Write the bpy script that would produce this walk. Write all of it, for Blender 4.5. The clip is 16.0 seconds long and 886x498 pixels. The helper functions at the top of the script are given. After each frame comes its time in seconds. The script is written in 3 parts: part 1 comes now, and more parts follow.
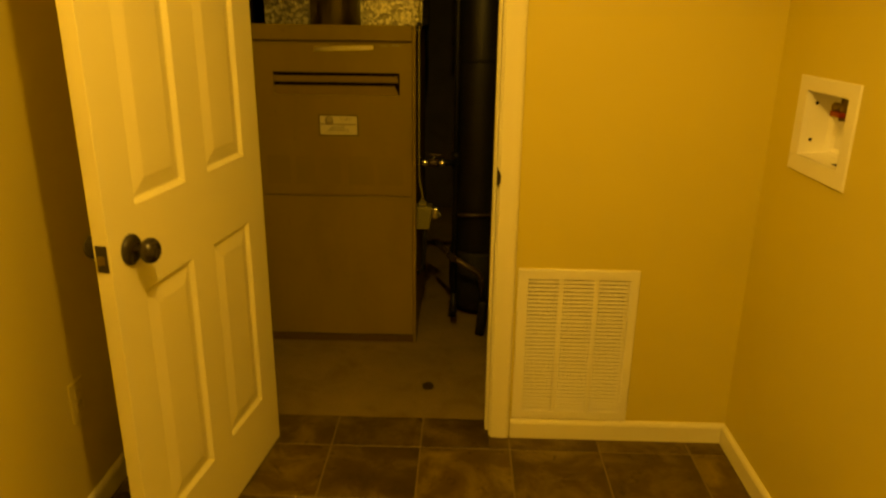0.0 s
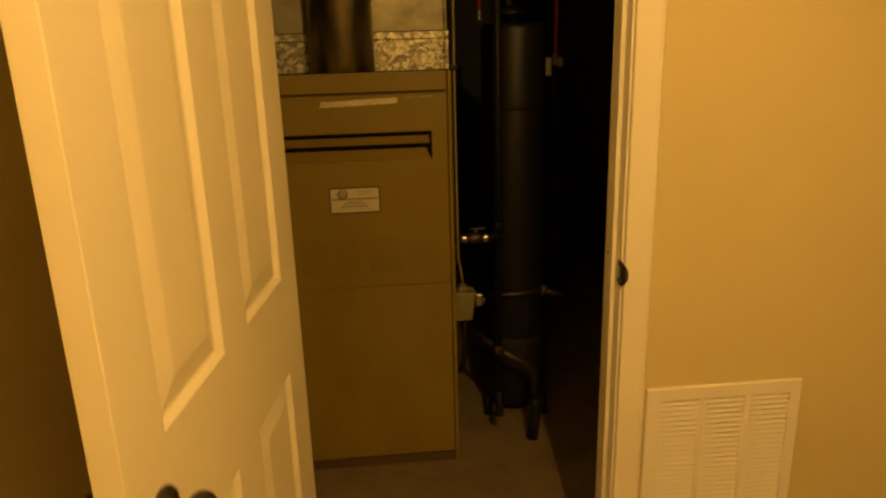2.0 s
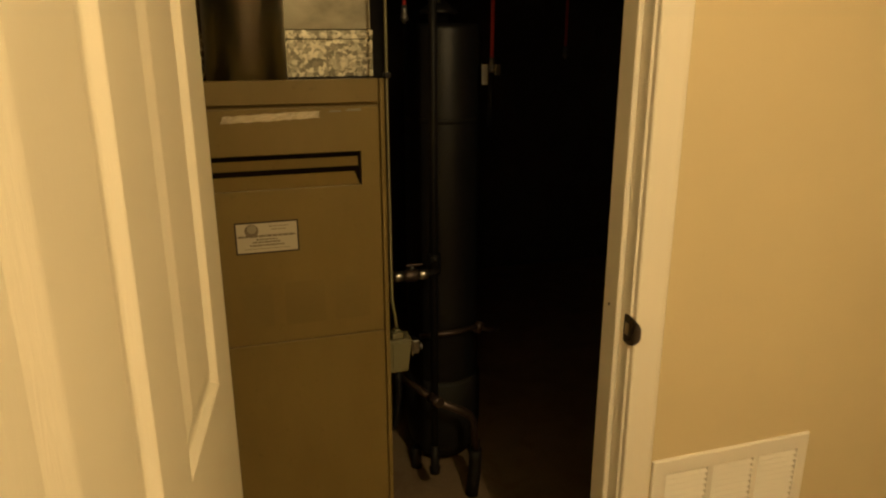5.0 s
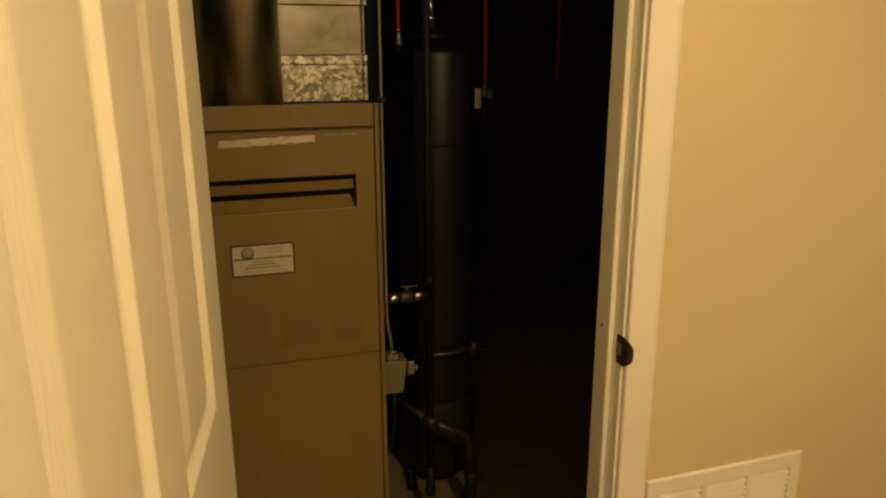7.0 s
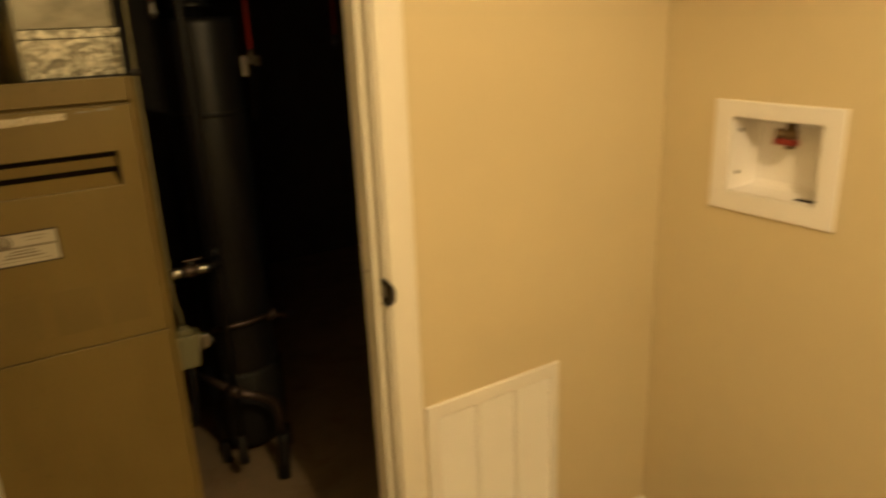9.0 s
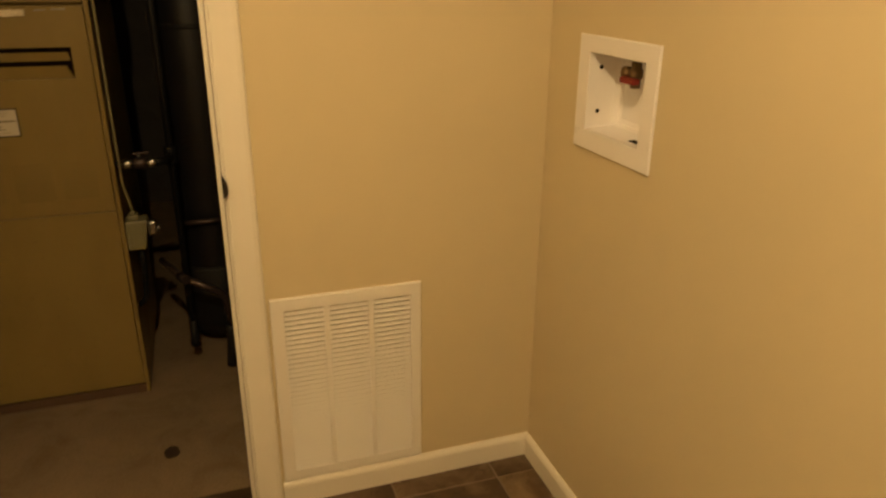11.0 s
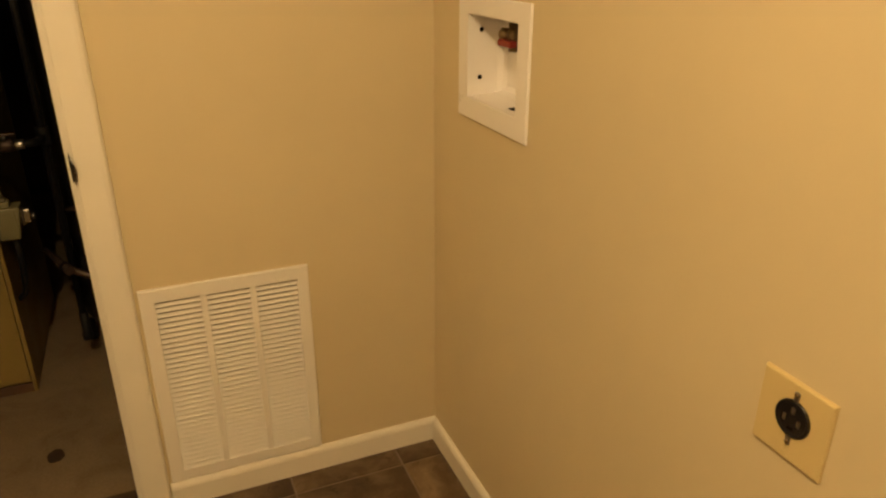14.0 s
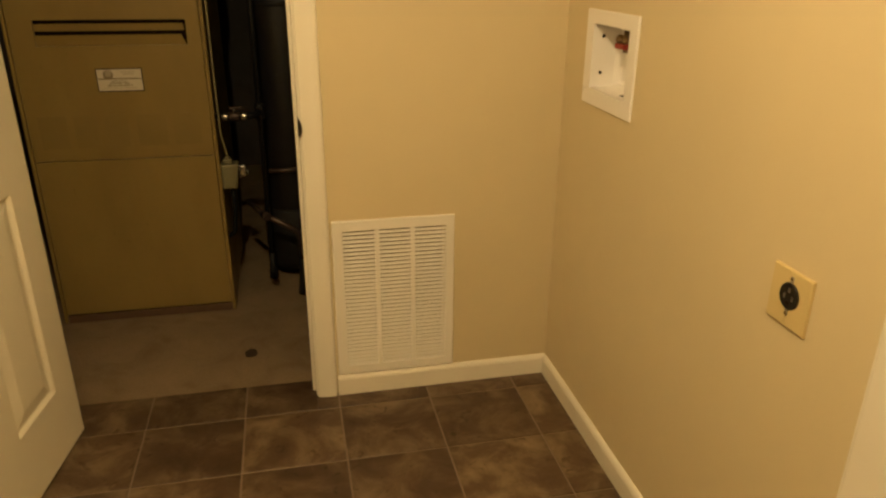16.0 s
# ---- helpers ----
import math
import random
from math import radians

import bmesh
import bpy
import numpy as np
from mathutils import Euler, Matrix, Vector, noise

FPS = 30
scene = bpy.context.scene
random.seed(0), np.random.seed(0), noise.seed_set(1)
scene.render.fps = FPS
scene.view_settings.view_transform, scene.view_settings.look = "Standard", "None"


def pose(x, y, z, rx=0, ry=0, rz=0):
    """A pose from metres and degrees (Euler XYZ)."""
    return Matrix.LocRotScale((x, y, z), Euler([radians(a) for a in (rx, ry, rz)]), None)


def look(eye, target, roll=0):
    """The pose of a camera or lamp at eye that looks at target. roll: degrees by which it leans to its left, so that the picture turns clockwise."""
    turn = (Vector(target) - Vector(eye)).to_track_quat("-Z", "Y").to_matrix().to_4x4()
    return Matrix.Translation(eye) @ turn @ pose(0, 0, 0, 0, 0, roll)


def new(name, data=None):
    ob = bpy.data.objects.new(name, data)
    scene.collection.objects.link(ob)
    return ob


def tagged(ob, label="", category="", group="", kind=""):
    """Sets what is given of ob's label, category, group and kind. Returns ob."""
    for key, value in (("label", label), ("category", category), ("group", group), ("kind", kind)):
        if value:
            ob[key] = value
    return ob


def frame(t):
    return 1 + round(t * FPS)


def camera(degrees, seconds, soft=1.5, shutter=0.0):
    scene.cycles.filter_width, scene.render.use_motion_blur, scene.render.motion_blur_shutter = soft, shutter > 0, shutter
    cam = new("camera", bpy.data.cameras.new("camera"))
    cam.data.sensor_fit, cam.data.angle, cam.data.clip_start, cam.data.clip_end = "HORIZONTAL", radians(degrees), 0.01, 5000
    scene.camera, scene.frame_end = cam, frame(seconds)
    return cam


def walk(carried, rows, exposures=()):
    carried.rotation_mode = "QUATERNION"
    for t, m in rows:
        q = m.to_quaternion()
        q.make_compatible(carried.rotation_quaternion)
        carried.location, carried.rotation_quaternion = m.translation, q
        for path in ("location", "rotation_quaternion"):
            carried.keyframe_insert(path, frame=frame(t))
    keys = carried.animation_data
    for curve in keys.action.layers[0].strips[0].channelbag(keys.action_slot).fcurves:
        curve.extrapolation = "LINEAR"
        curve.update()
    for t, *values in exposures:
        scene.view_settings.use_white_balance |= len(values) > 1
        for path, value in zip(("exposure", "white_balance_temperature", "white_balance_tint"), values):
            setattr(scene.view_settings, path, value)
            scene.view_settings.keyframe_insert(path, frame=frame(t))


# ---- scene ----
cam = camera(63.7, 16.0, soft=2.2, shutter=0.4)
PATH = [
    (0, (0.089, -0.137, 1.392), (0.042, 1.758, 0.756), 0.7),
    (0.5, (0.052, -0.13, 1.416), (-0.038, 1.788, 0.856), -0.7),
    (1, (-0.025, -0.015, 1.412), (-0.146, 1.893, 0.824), -0.1),
    (1.5, (-0.119, 0.275, 1.384), (-0.21, 2.191, 0.818), -2.6),
    (2, (-0.332, 0.525, 1.433), (-0.16, 2.433, 0.859), -1.6),
    (2.5, (-0.492, 0.765, 1.466), (-0.057, 2.629, 0.886), -1.0),
    (3, (-0.506, 0.898, 1.448), (-0.016, 2.751, 0.876), 0.0),
    (5.3, (-0.486, 0.941, 1.441), (0.082, 2.769, 0.86), -0.1),
    (5.5, (-0.481, 0.947, 1.453), (0.086, 2.786, 0.908), -0.1),
    (6, (-0.489, 0.946, 1.463), (0.095, 2.8, 0.995), -0.2),
    (6.5, (-0.488, 0.922, 1.45), (0.081, 2.781, 0.983), -0.8),
    (7, (-0.497, 0.916, 1.451), (0.087, 2.755, 0.923), -0.2),
    (7.5, (-0.492, 0.908, 1.445), (0.097, 2.739, 0.898), -0.2),
    (8, (-0.493, 0.907, 1.435), (0.11, 2.727, 0.866), -0.6),
    (8.5, (-0.456, 0.874, 1.429), (0.28, 2.624, 0.803), -1.2),
    (9, (-0.413, 0.782, 1.442), (0.587, 2.398, 0.822), -2.3),
    (9.2, (-0.412, 0.732, 1.449), (0.736, 2.241, 0.844), -1.8),
    (11.3, (0.26, 0.299, 1.349), (0.714, 2.093, 0.589), 1.5),
    (11.5, (0.305, 0.246, 1.341), (0.678, 2.048, 0.559), 1.7),
    (12, (0.349, 0.207, 1.346), (0.702, 2.006, 0.547), -0.5),
    (12.5, (0.384, 0.224, 1.35), (0.802, 2.028, 0.593), -0.9),
    (13, (0.381, 0.264, 1.357), (0.875, 2.055, 0.616), -1.1),
    (13.5, (0.359, 0.365, 1.335), (0.953, 2.099, 0.534), -1.1),
    (14, (0.35, 0.413, 1.338), (1.068, 2.103, 0.546), 0.1),
    (14.5, (0.34, 0.403, 1.34), (1.069, 2.092, 0.556), 0.6),
    (15, (0.306, 0.298, 1.359), (0.881, 2.053, 0.591), 0.7),
    (15.5, (0.268, 0.132, 1.344), (0.662, 1.919, 0.538), 1.7),
    (16, (0.17, -0.07, 1.363), (0.57, 1.738, 0.607), 0.5),
]

EXPOSURES = [
    (0.0, -0.28, 60000, -6), (1.0, -0.26, 20000, 16), (1.5, -0.22, 14500, 20), (2.0, -0.18, 8600, 20), (3.0, -0.12, 6150, 19),
    (5.5, 0.03, 5150, 18), (8.0, 0.1, 5150, 19), (9.0, 0.25, 5250, 19), (11.5, -0.1, 5350, 25), (12.0, 0.0, 5300, 24), (12.5, 0.09, 5300, 25), (13.0, -0.02, 5350, 26),
    (13.5, -0.02, 5300, 26), (14.0, 0.0, 5300, 25), (14.5, -0.14, 5300, 25), (15.5, -0.08, 5200, 22), (16.0, 0.1, 5150, 19),
]
walk(cam, [(t, look(eye, target, roll)) for t, eye, target, roll in PATH], EXPOSURES)

# ---- light ----
world = bpy.data.worlds.new("dark_house")
world.use_nodes = True
world.node_tree.nodes["Background"].inputs[0].default_value = (0.0, 0.0, 0.0, 1)
scene.world = world
LAMP = (0.06, 0.385, 2.15)
lamp_data = bpy.data.lights.new("ceiling_bulb", "POINT")
lamp_data.energy, lamp_data.color, lamp_data.shadow_soft_size = 54.0, (1.0, 0.665, 0.225), 0.022
lamp = new("ceiling_bulb", lamp_data)
lamp.location = LAMP

# ---- materials ----
def material(name, colour, rough=0.6, metal=0.0, spec=0.5):
    m = bpy.data.materials.new(name)
    m.use_nodes = True
    b = m.node_tree.nodes["Principled BSDF"]
    b.inputs["Base Color"].default_value = (*colour, 1)
    b.inputs["Roughness"].default_value = rough
    b.inputs["Metallic"].default_value = metal
    b.inputs["Specular IOR Level"].default_value = spec
    return m


def nd(m, kind, **inputs):
    n = m.node_tree.nodes.new(kind)
    for k, v in inputs.items():
        n.inputs[k.replace("_", " ")].default_value = v
    return n


def wire(m, a, out, b, inp):
    m.node_tree.links.new(a.outputs[out], b.inputs[inp])


def shader(m):
    return m.node_tree.nodes["Principled BSDF"]


def coords(m, scale=(1, 1, 1)):
    g = m.node_tree.nodes.new("ShaderNodeNewGeometry")
    v = m.node_tree.nodes.new("ShaderNodeMapping")
    v.inputs["Scale"].default_value = scale
    wire(m, g, "Position", v, "Vector")
    return v


def noise_tex(m, scale, detail=4.0, rough=0.55, stretch=(1, 1, 1), distort=0.0):
    n = nd(m, "ShaderNodeTexNoise", Scale=scale, Detail=detail, Roughness=rough, Distortion=distort)
    wire(m, coords(m, stretch), "Vector", n, "Vector")
    return n


def ramp(m, src, out, stops):
    r = m.node_tree.nodes.new("ShaderNodeValToRGB")
    el = r.color_ramp.elements
    while len(el) < len(stops):
        el.new(0.5)
    for e, (p, c) in zip(el, stops):
        e.position, e.color = p, (*c, 1)
    wire(m, src, out, r, "Fac")
    return r


def mix(m, fac, a, b, mode="MIX"):
    """fac, a, b: a (node, output) pair or a plain value."""
    x = m.node_tree.nodes.new("ShaderNodeMix")
    x.data_type, x.blend_type = "RGBA", mode
    for slot, v in ((0, fac), (6, a), (7, b)):
        if isinstance(v, tuple) and len(v) == 2 and hasattr(v[0], "outputs"):
            m.node_tree.links.new(v[0].outputs[v[1]], x.inputs[slot])
        else:
            x.inputs[slot].default_value = (*v, 1) if slot else v
    return x


def bump(m, src, out, strength, distance=0.01, chain=None):
    b = nd(m, "ShaderNodeBump", Strength=strength, Distance=distance)
    wire(m, src, out, b, "Height")
    if chain:
        wire(m, chain, "Normal", b, "Normal")
    wire(m, b, "Normal", shader(m), "Normal")
    return b


def paint(name, colour, rough=0.5, grain=0.12, wear=0.05, fine=180.0, spec=0.4):
    """A painted or plain surface: broad uneven tone, fine relief, uneven gloss."""
    m = material(name, colour, rough, 0.0, spec)
    broad = noise_tex(m, 2.3, 5)
    c = ramp(m, broad, "Fac", [(0.3, tuple(v * (1 - wear) for v in colour)), (0.7, tuple(min(1, v * (1 + wear)) for v in colour))])
    wire(m, c, "Color", shader(m), "Base Color")
    f = noise_tex(m, fine, 3)
    bump(m, f, "Fac", grain, 0.002)
    r = ramp(m, noise_tex(m, 9.0, 4), "Fac", [(0.3, (rough - 0.06,) * 3), (0.75, (min(1, rough + 0.08),) * 3)])
    wire(m, r, "Color", shader(m), "Roughness")
    return m


WALL = paint("beige_wall_paint", (0.63, 0.536, 0.325), 0.55, 0.22, 0.025, 120)
CEIL = paint("ceiling_paint", (0.82, 0.80, 0.75), 0.8, 0.25, 0.03, 90)
TRIM = paint("white_trim_paint", (0.79, 0.745, 0.65), 0.38, 0.06, 0.03, 60)
GRILLE = paint("white_enamel", (0.80, 0.765, 0.71), 0.35, 0.04, 0.02, 50)
PLASTIC = paint("white_plastic", (0.84, 0.81, 0.80), 0.33, 0.02, 0.015, 40)
IVORY = paint("ivory_plastic", (0.60, 0.48, 0.205), 0.35, 0.02, 0.02, 40)
BRONZE = paint("oil_rubbed_bronze", (0.022, 0.016, 0.012), 0.28, 0.05, 0.3, 80, 0.6)
BLACKP = paint("black_plastic", (0.009, 0.008, 0.0085), 0.34, 0.03, 0.2, 60)
BRASS = paint("dull_brass", (0.21, 0.155, 0.08), 0.48, 0.1, 0.15, 120)
shader(BRASS).inputs["Metallic"].default_value = 0.85
STEEL = material("bright_steel", (0.58, 0.57, 0.55), 0.3, 1.0)
DULL = paint("dull_grey_metal", (0.20, 0.195, 0.19), 0.42, 0.1, 0.2, 120)
shader(DULL).inputs["Metallic"].default_value = 0.8
YELLOW = paint("bright_brass_nipple", (0.85, 0.79, 0.58), 0.38, 0.05, 0.1, 90)
shader(YELLOW).inputs["Metallic"].default_value = 1.0
COPPER = paint("tarnished_copper", (0.085, 0.062, 0.054), 0.42, 0.1, 0.25, 90)
shader(COPPER).inputs["Metallic"].default_value = 0.7
IRON = paint("black_iron_pipe", (0.009, 0.0085, 0.009), 0.55, 0.15, 0.3, 140, 0.22)
TANK = paint("dark_grey_tank_shell", (0.0085, 0.0083, 0.0095), 0.42, 0.12, 0.15, 60)
RUBBER = paint("black_rubber", (0.007, 0.007, 0.0075), 0.65, 0.1, 0.2, 90)
PEX = paint("red_pex_tube", (0.50, 0.055, 0.034), 0.35, 0.03, 0.1, 60)
RED = paint("red_handle", (0.20, 0.020, 0.008), 0.4, 0.04, 0.1, 80)
GREEN = paint("pale_green_box", (0.20, 0.185, 0.095), 0.45, 0.05, 0.06, 90)
CABLE = paint("tan_cable_sheath", (0.25, 0.22, 0.115), 0.45, 0.05, 0.08, 90)
PAPER = paint("cream_paper", (0.60, 0.54, 0.40), 0.5, 0.03, 0.03, 60)
INK = paint("brown_ink", (0.045, 0.030, 0.018), 0.6, 0.02, 0.1, 60)
SOFT = paint("soft_brown_print", (0.21, 0.165, 0.105), 0.6, 0.02, 0.1, 60)
FAINT = paint("faint_ink", (0.36, 0.31, 0.21), 0.6, 0.02, 0.1, 60)
RUST = paint("dull_rusty_rail", (0.105, 0.060, 0.032), 0.7, 0.2, 0.25, 90)
TAG = paint("grey_tag_card", (0.30, 0.28, 0.25), 0.5, 0.03, 0.1, 60)
PLUG = paint("dark_rusty_plug", (0.035, 0.022, 0.013), 0.75, 0.2, 0.3, 90)
# near-black, hardly any gloss: paints the shade inside holes and gaps
HOLE = material("painted_hole_shade", (0.008, 0.005, 0.004), 0.95, 0.0, 0.08)
STOVEPIPE = material("black_stove_pipe", (0.76, 0.73, 0.59), 0.31, 1.0)
bump(STOVEPIPE, noise_tex(STOVEPIPE, 5, 3, 0.5, (1, 1, 0.15)), "Fac", 0.05, 0.01)


def enamel_material():
    m = paint("tan_furnace_enamel", (0.256, 0.183, 0.043), 0.40, 0.08, 0.05, 150)
    b = shader(m)
    src = b.inputs["Base Color"].links[0].from_node
    smear = noise_tex(m, 3.2, 6, 0.6, (1, 1, 0.35))
    dark = ramp(m, smear, "Fac", [(0.42, (1, 1, 1)), (0.75, (0.80, 0.78, 0.74))])
    specks = noise_tex(m, 42, 5, 0.7)
    speck = ramp(m, specks, "Fac", [(0.30, (0.82, 0.80, 0.78)), (0.38, (1, 1, 1))])
    a = mix(m, 1.0, (src, "Color"), (dark, "Color"), "MULTIPLY")
    c = mix(m, 1.0, (a, 2), (speck, "Color"), "MULTIPLY")
    m.node_tree.links.new(c.outputs[2], b.inputs["Base Color"])
    return m


ENAMEL = enamel_material()
RESIDUE = paint("dulled_enamel_patch", (0.236, 0.168, 0.040), 0.47, 0.08, 0.12, 150)


def galvanised_material():
    m = material("spangled_galvanised_steel", (0.5, 0.5, 0.5), 0.35, 1.0)
    v = nd(m, "ShaderNodeTexVoronoi", Scale=100.0, Randomness=1.0)
    warp = noise_tex(m, 75, 5)
    co = coords(m, (1, 1, 1))
    add = m.node_tree.nodes.new("ShaderNodeVectorMath")
    add.operation = "MULTIPLY_ADD"
    wire(m, warp, "Color", add, 0)
    add.inputs[1].default_value = (0.024, 0.024, 0.024)
    wire(m, co, "Vector", add, 2)
    wire(m, add, "Vector", v, "Vector")
    sep = m.node_tree.nodes.new("ShaderNodeSeparateColor")
    wire(m, v, "Color", sep, "Color")
    c = ramp(m, sep, "Red", [(0.15, (0.20, 0.185, 0.135)), (0.5, (0.33, 0.305, 0.225)), (0.85, (0.66, 0.62, 0.48))])
    r = ramp(m, sep, "Green", [(0.1, (0.28,) * 3), (0.9, (0.55,) * 3)])
    wire(m, c, "Color", shader(m), "Base Color")
    wire(m, r, "Color", shader(m), "Roughness")
    bump(m, sep, "Blue", 0.25, 0.002)
    return m


GALV = galvanised_material()


def sheet_material():
    m = paint("plain_sheet_steel", (0.30, 0.272, 0.19), 0.45, 0.08, 0.14, 25)
    b = shader(m)
    b.inputs["Metallic"].default_value = 0.7
    src = b.inputs["Base Color"].links[0].from_node
    smear = ramp(m, noise_tex(m, 6, 5, 0.6, (1, 1, 1.6), 0.2), "Fac", [(0.30, (0.62, 0.60, 0.56)), (0.50, (1, 1, 1))])
    c = mix(m, 1.0, (src, "Color"), (smear, "Color"), "MULTIPLY")
    m.node_tree.links.new(c.outputs[2], b.inputs["Base Color"])
    return m


SHEET = sheet_material()


def wrap_material():
    m = paint("embossed_foil_wrap", (0.56, 0.52, 0.385), 0.46, 0.04, 0.1, 25)
    shader(m).inputs["Metallic"].default_value = 0.8
    n = ramp(m, noise_tex(m, 44, 3, 0.5, (1, 1, 1.8), 0.6), "Fac", [(0.34, (0, 0, 0)), (0.66, (1, 1, 1))])
    bump(m, n, "Color", 0.10, 0.002)
    return m


WRAP = wrap_material()


def foil_material():
    m = material("crumpled_foil_tape", (0.90, 0.88, 0.82), 0.25, 1.0)
    n = noise_tex(m, 24, 3, 0.5, (1, 1, 1), 0.3)
    bump(m, n, "Fac", 0.42, 0.004)
    return m


FOIL = foil_material()


def door_material():
    m = paint("cream_door_paint", (0.77, 0.72, 0.59), 0.36, 0.03, 0.02, 60)
    g = noise_tex(m, 26, 6, 0.65, (9, 9, 0.55), 1.2)
    bump(m, g, "Fac", 0.34, 0.0018)
    return m


DOOR = door_material()


def tile_material():
    m = material("brown_slate_look_vinyl", (0.1, 0.07, 0.05), 0.42, 0.0, 0.4)
    info = m.node_tree.nodes.new("ShaderNodeObjectInfo")
    shift = m.node_tree.nodes.new("ShaderNodeVectorMath")
    shift.operation = "MULTIPLY_ADD"
    wire(m, info, "Random", shift, 0)
    shift.inputs[1].default_value = (37.0, 19.0, 5.0)
    wire(m, coords(m), "Vector", shift, 2)

    def tex(scale, detail, rough, distort):
        n = nd(m, "ShaderNodeTexNoise", Scale=scale, Detail=detail, Roughness=rough, Distortion=distort)
        wire(m, shift, "Vector", n, "Vector")
        return n

    clouds = ramp(m, tex(7.0, 6, 0.62, 0.45), "Fac", [(0.34, (0.054, 0.033, 0.019)), (0.46, (0.078, 0.051, 0.030)), (0.56, (0.126, 0.090, 0.052)), (0.70, (0.195, 0.142, 0.084))])
    veins = ramp(m, tex(24, 5, 0.6, 1.1), "Fac", [(0.32, (0.52, 0.48, 0.45)), (0.40, (1, 1, 1)), (0.64, (1, 1, 1)), (0.76, (1.28, 1.25, 1.2))])
    tone = ramp(m, info, "Random", [(0.0, (0.78, 0.73, 0.70)), (0.5, (1.0, 0.97, 0.94)), (1.0, (1.24, 1.22, 1.14))])
    a = mix(m, 1.0, (clouds, "Color"), (veins, "Color"), "MULTIPLY")
    b = mix(m, 1.0, (a, 2), (tone, "Color"), "MULTIPLY")
    m.node_tree.links.new(b.outputs[2], shader(m).inputs["Base Color"])
    r = ramp(m, tex(14, 4, 0.6, 0.5), "Fac", [(0.3, (0.36,) * 3), (0.7, (0.55,) * 3)])
    wire(m, r, "Color", shader(m), "Roughness")
    bump(m, tex(55, 5, 0.6, 0.5), "Fac", 0.22, 0.003)
    return m


TILE = tile_material()
GROUT = paint("tan_vinyl_joint", (0.195, 0.146, 0.094), 0.6, 0.2, 0.12, 150)


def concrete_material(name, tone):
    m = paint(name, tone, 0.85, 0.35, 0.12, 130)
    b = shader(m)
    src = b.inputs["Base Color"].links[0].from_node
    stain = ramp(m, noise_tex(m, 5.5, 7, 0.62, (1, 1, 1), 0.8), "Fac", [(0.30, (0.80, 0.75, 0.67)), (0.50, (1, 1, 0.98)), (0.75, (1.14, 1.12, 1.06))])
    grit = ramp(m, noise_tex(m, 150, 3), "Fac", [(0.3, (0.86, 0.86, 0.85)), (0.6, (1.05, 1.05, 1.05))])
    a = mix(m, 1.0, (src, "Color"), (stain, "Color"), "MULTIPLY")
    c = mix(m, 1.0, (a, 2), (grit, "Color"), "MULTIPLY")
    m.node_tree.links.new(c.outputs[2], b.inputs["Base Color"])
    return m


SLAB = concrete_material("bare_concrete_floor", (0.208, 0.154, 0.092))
# wall and ceiling tones far darker than the stuff: the room's lack of light
BLOCK = concrete_material("unlit_dark_foundation_wall", (0.06, 0.054, 0.05))
JOIST = paint("unlit_dark_boards", (0.07, 0.052, 0.036), 0.8, 0.3, 0.2, 60)

# ---- building helpers ----
FRAME = {}
ORIGIN = Vector((0, 0, 0))      # where the fittings being built are set out from


def box(x0, x1, y0, y1, z0, z1, bevel=0.0, bm=None, seg=2):
    own = bmesh.new()
    bmesh.ops.create_cube(own, size=1.0, matrix=Matrix.LocRotScale(((x0 + x1) / 2, (y0 + y1) / 2, (z0 + z1) / 2), None, (x1 - x0, y1 - y0, z1 - z0)))
    if bevel:
        bmesh.ops.bevel(own, geom=own.edges[:], offset=bevel, segments=seg, affect="EDGES", profile=0.5)
    if bm is None:
        return own
    return join(bm, own)


def join(bm, other):
    me = bpy.data.meshes.new("scratch")
    other.to_mesh(me)
    other.free()
    bm.from_mesh(me)
    bpy.data.meshes.remove(me)
    return bm


def prism(points, z0, z1, bm=None):
    """A polygon in plan (x, y), raised from z0 to z1."""
    bm = bm or bmesh.new()
    lo, hi = ([bm.verts.new((x, y, z)) for x, y in points] for z in (z0, z1))
    n = len(points)
    bm.faces.new(lo[::-1]), bm.faces.new(hi)
    for i in range(n):
        bm.faces.new((lo[i], lo[(i + 1) % n], hi[(i + 1) % n], hi[i]))
    bmesh.ops.recalc_face_normals(bm, faces=bm.faces[:])
    return bm


def sweep(points, radius, sides=12, bm=None, caps=True):
    """A round tube along a line of points; radius: one number or one for each point."""
    bm = bm or bmesh.new()
    pts = [Vector(p) for p in points]
    radii = radius if isinstance(radius, (list, tuple)) else [radius] * len(pts)
    rings, side = [], None
    for i, p in enumerate(pts):
        a = (pts[min(i + 1, len(pts) - 1)] - pts[max(i - 1, 0)]).normalized()
        side = a.orthogonal().normalized() if side is None else (side - a * side.dot(a)).normalized()
        up = a.cross(side)
        rings.append([bm.verts.new(p + radii[i] * (math.cos(w) * side + math.sin(w) * up)) for w in (2 * math.pi * k / sides for k in range(sides))])
    for r, s in zip(rings, rings[1:]):
        for k in range(sides):
            f = bm.faces.new((r[k], r[(k + 1) % sides], s[(k + 1) % sides], s[k]))
            f.smooth = True
    if caps:
        bm.faces.new(rings[0][::-1]), bm.faces.new(rings[-1])
    return bm


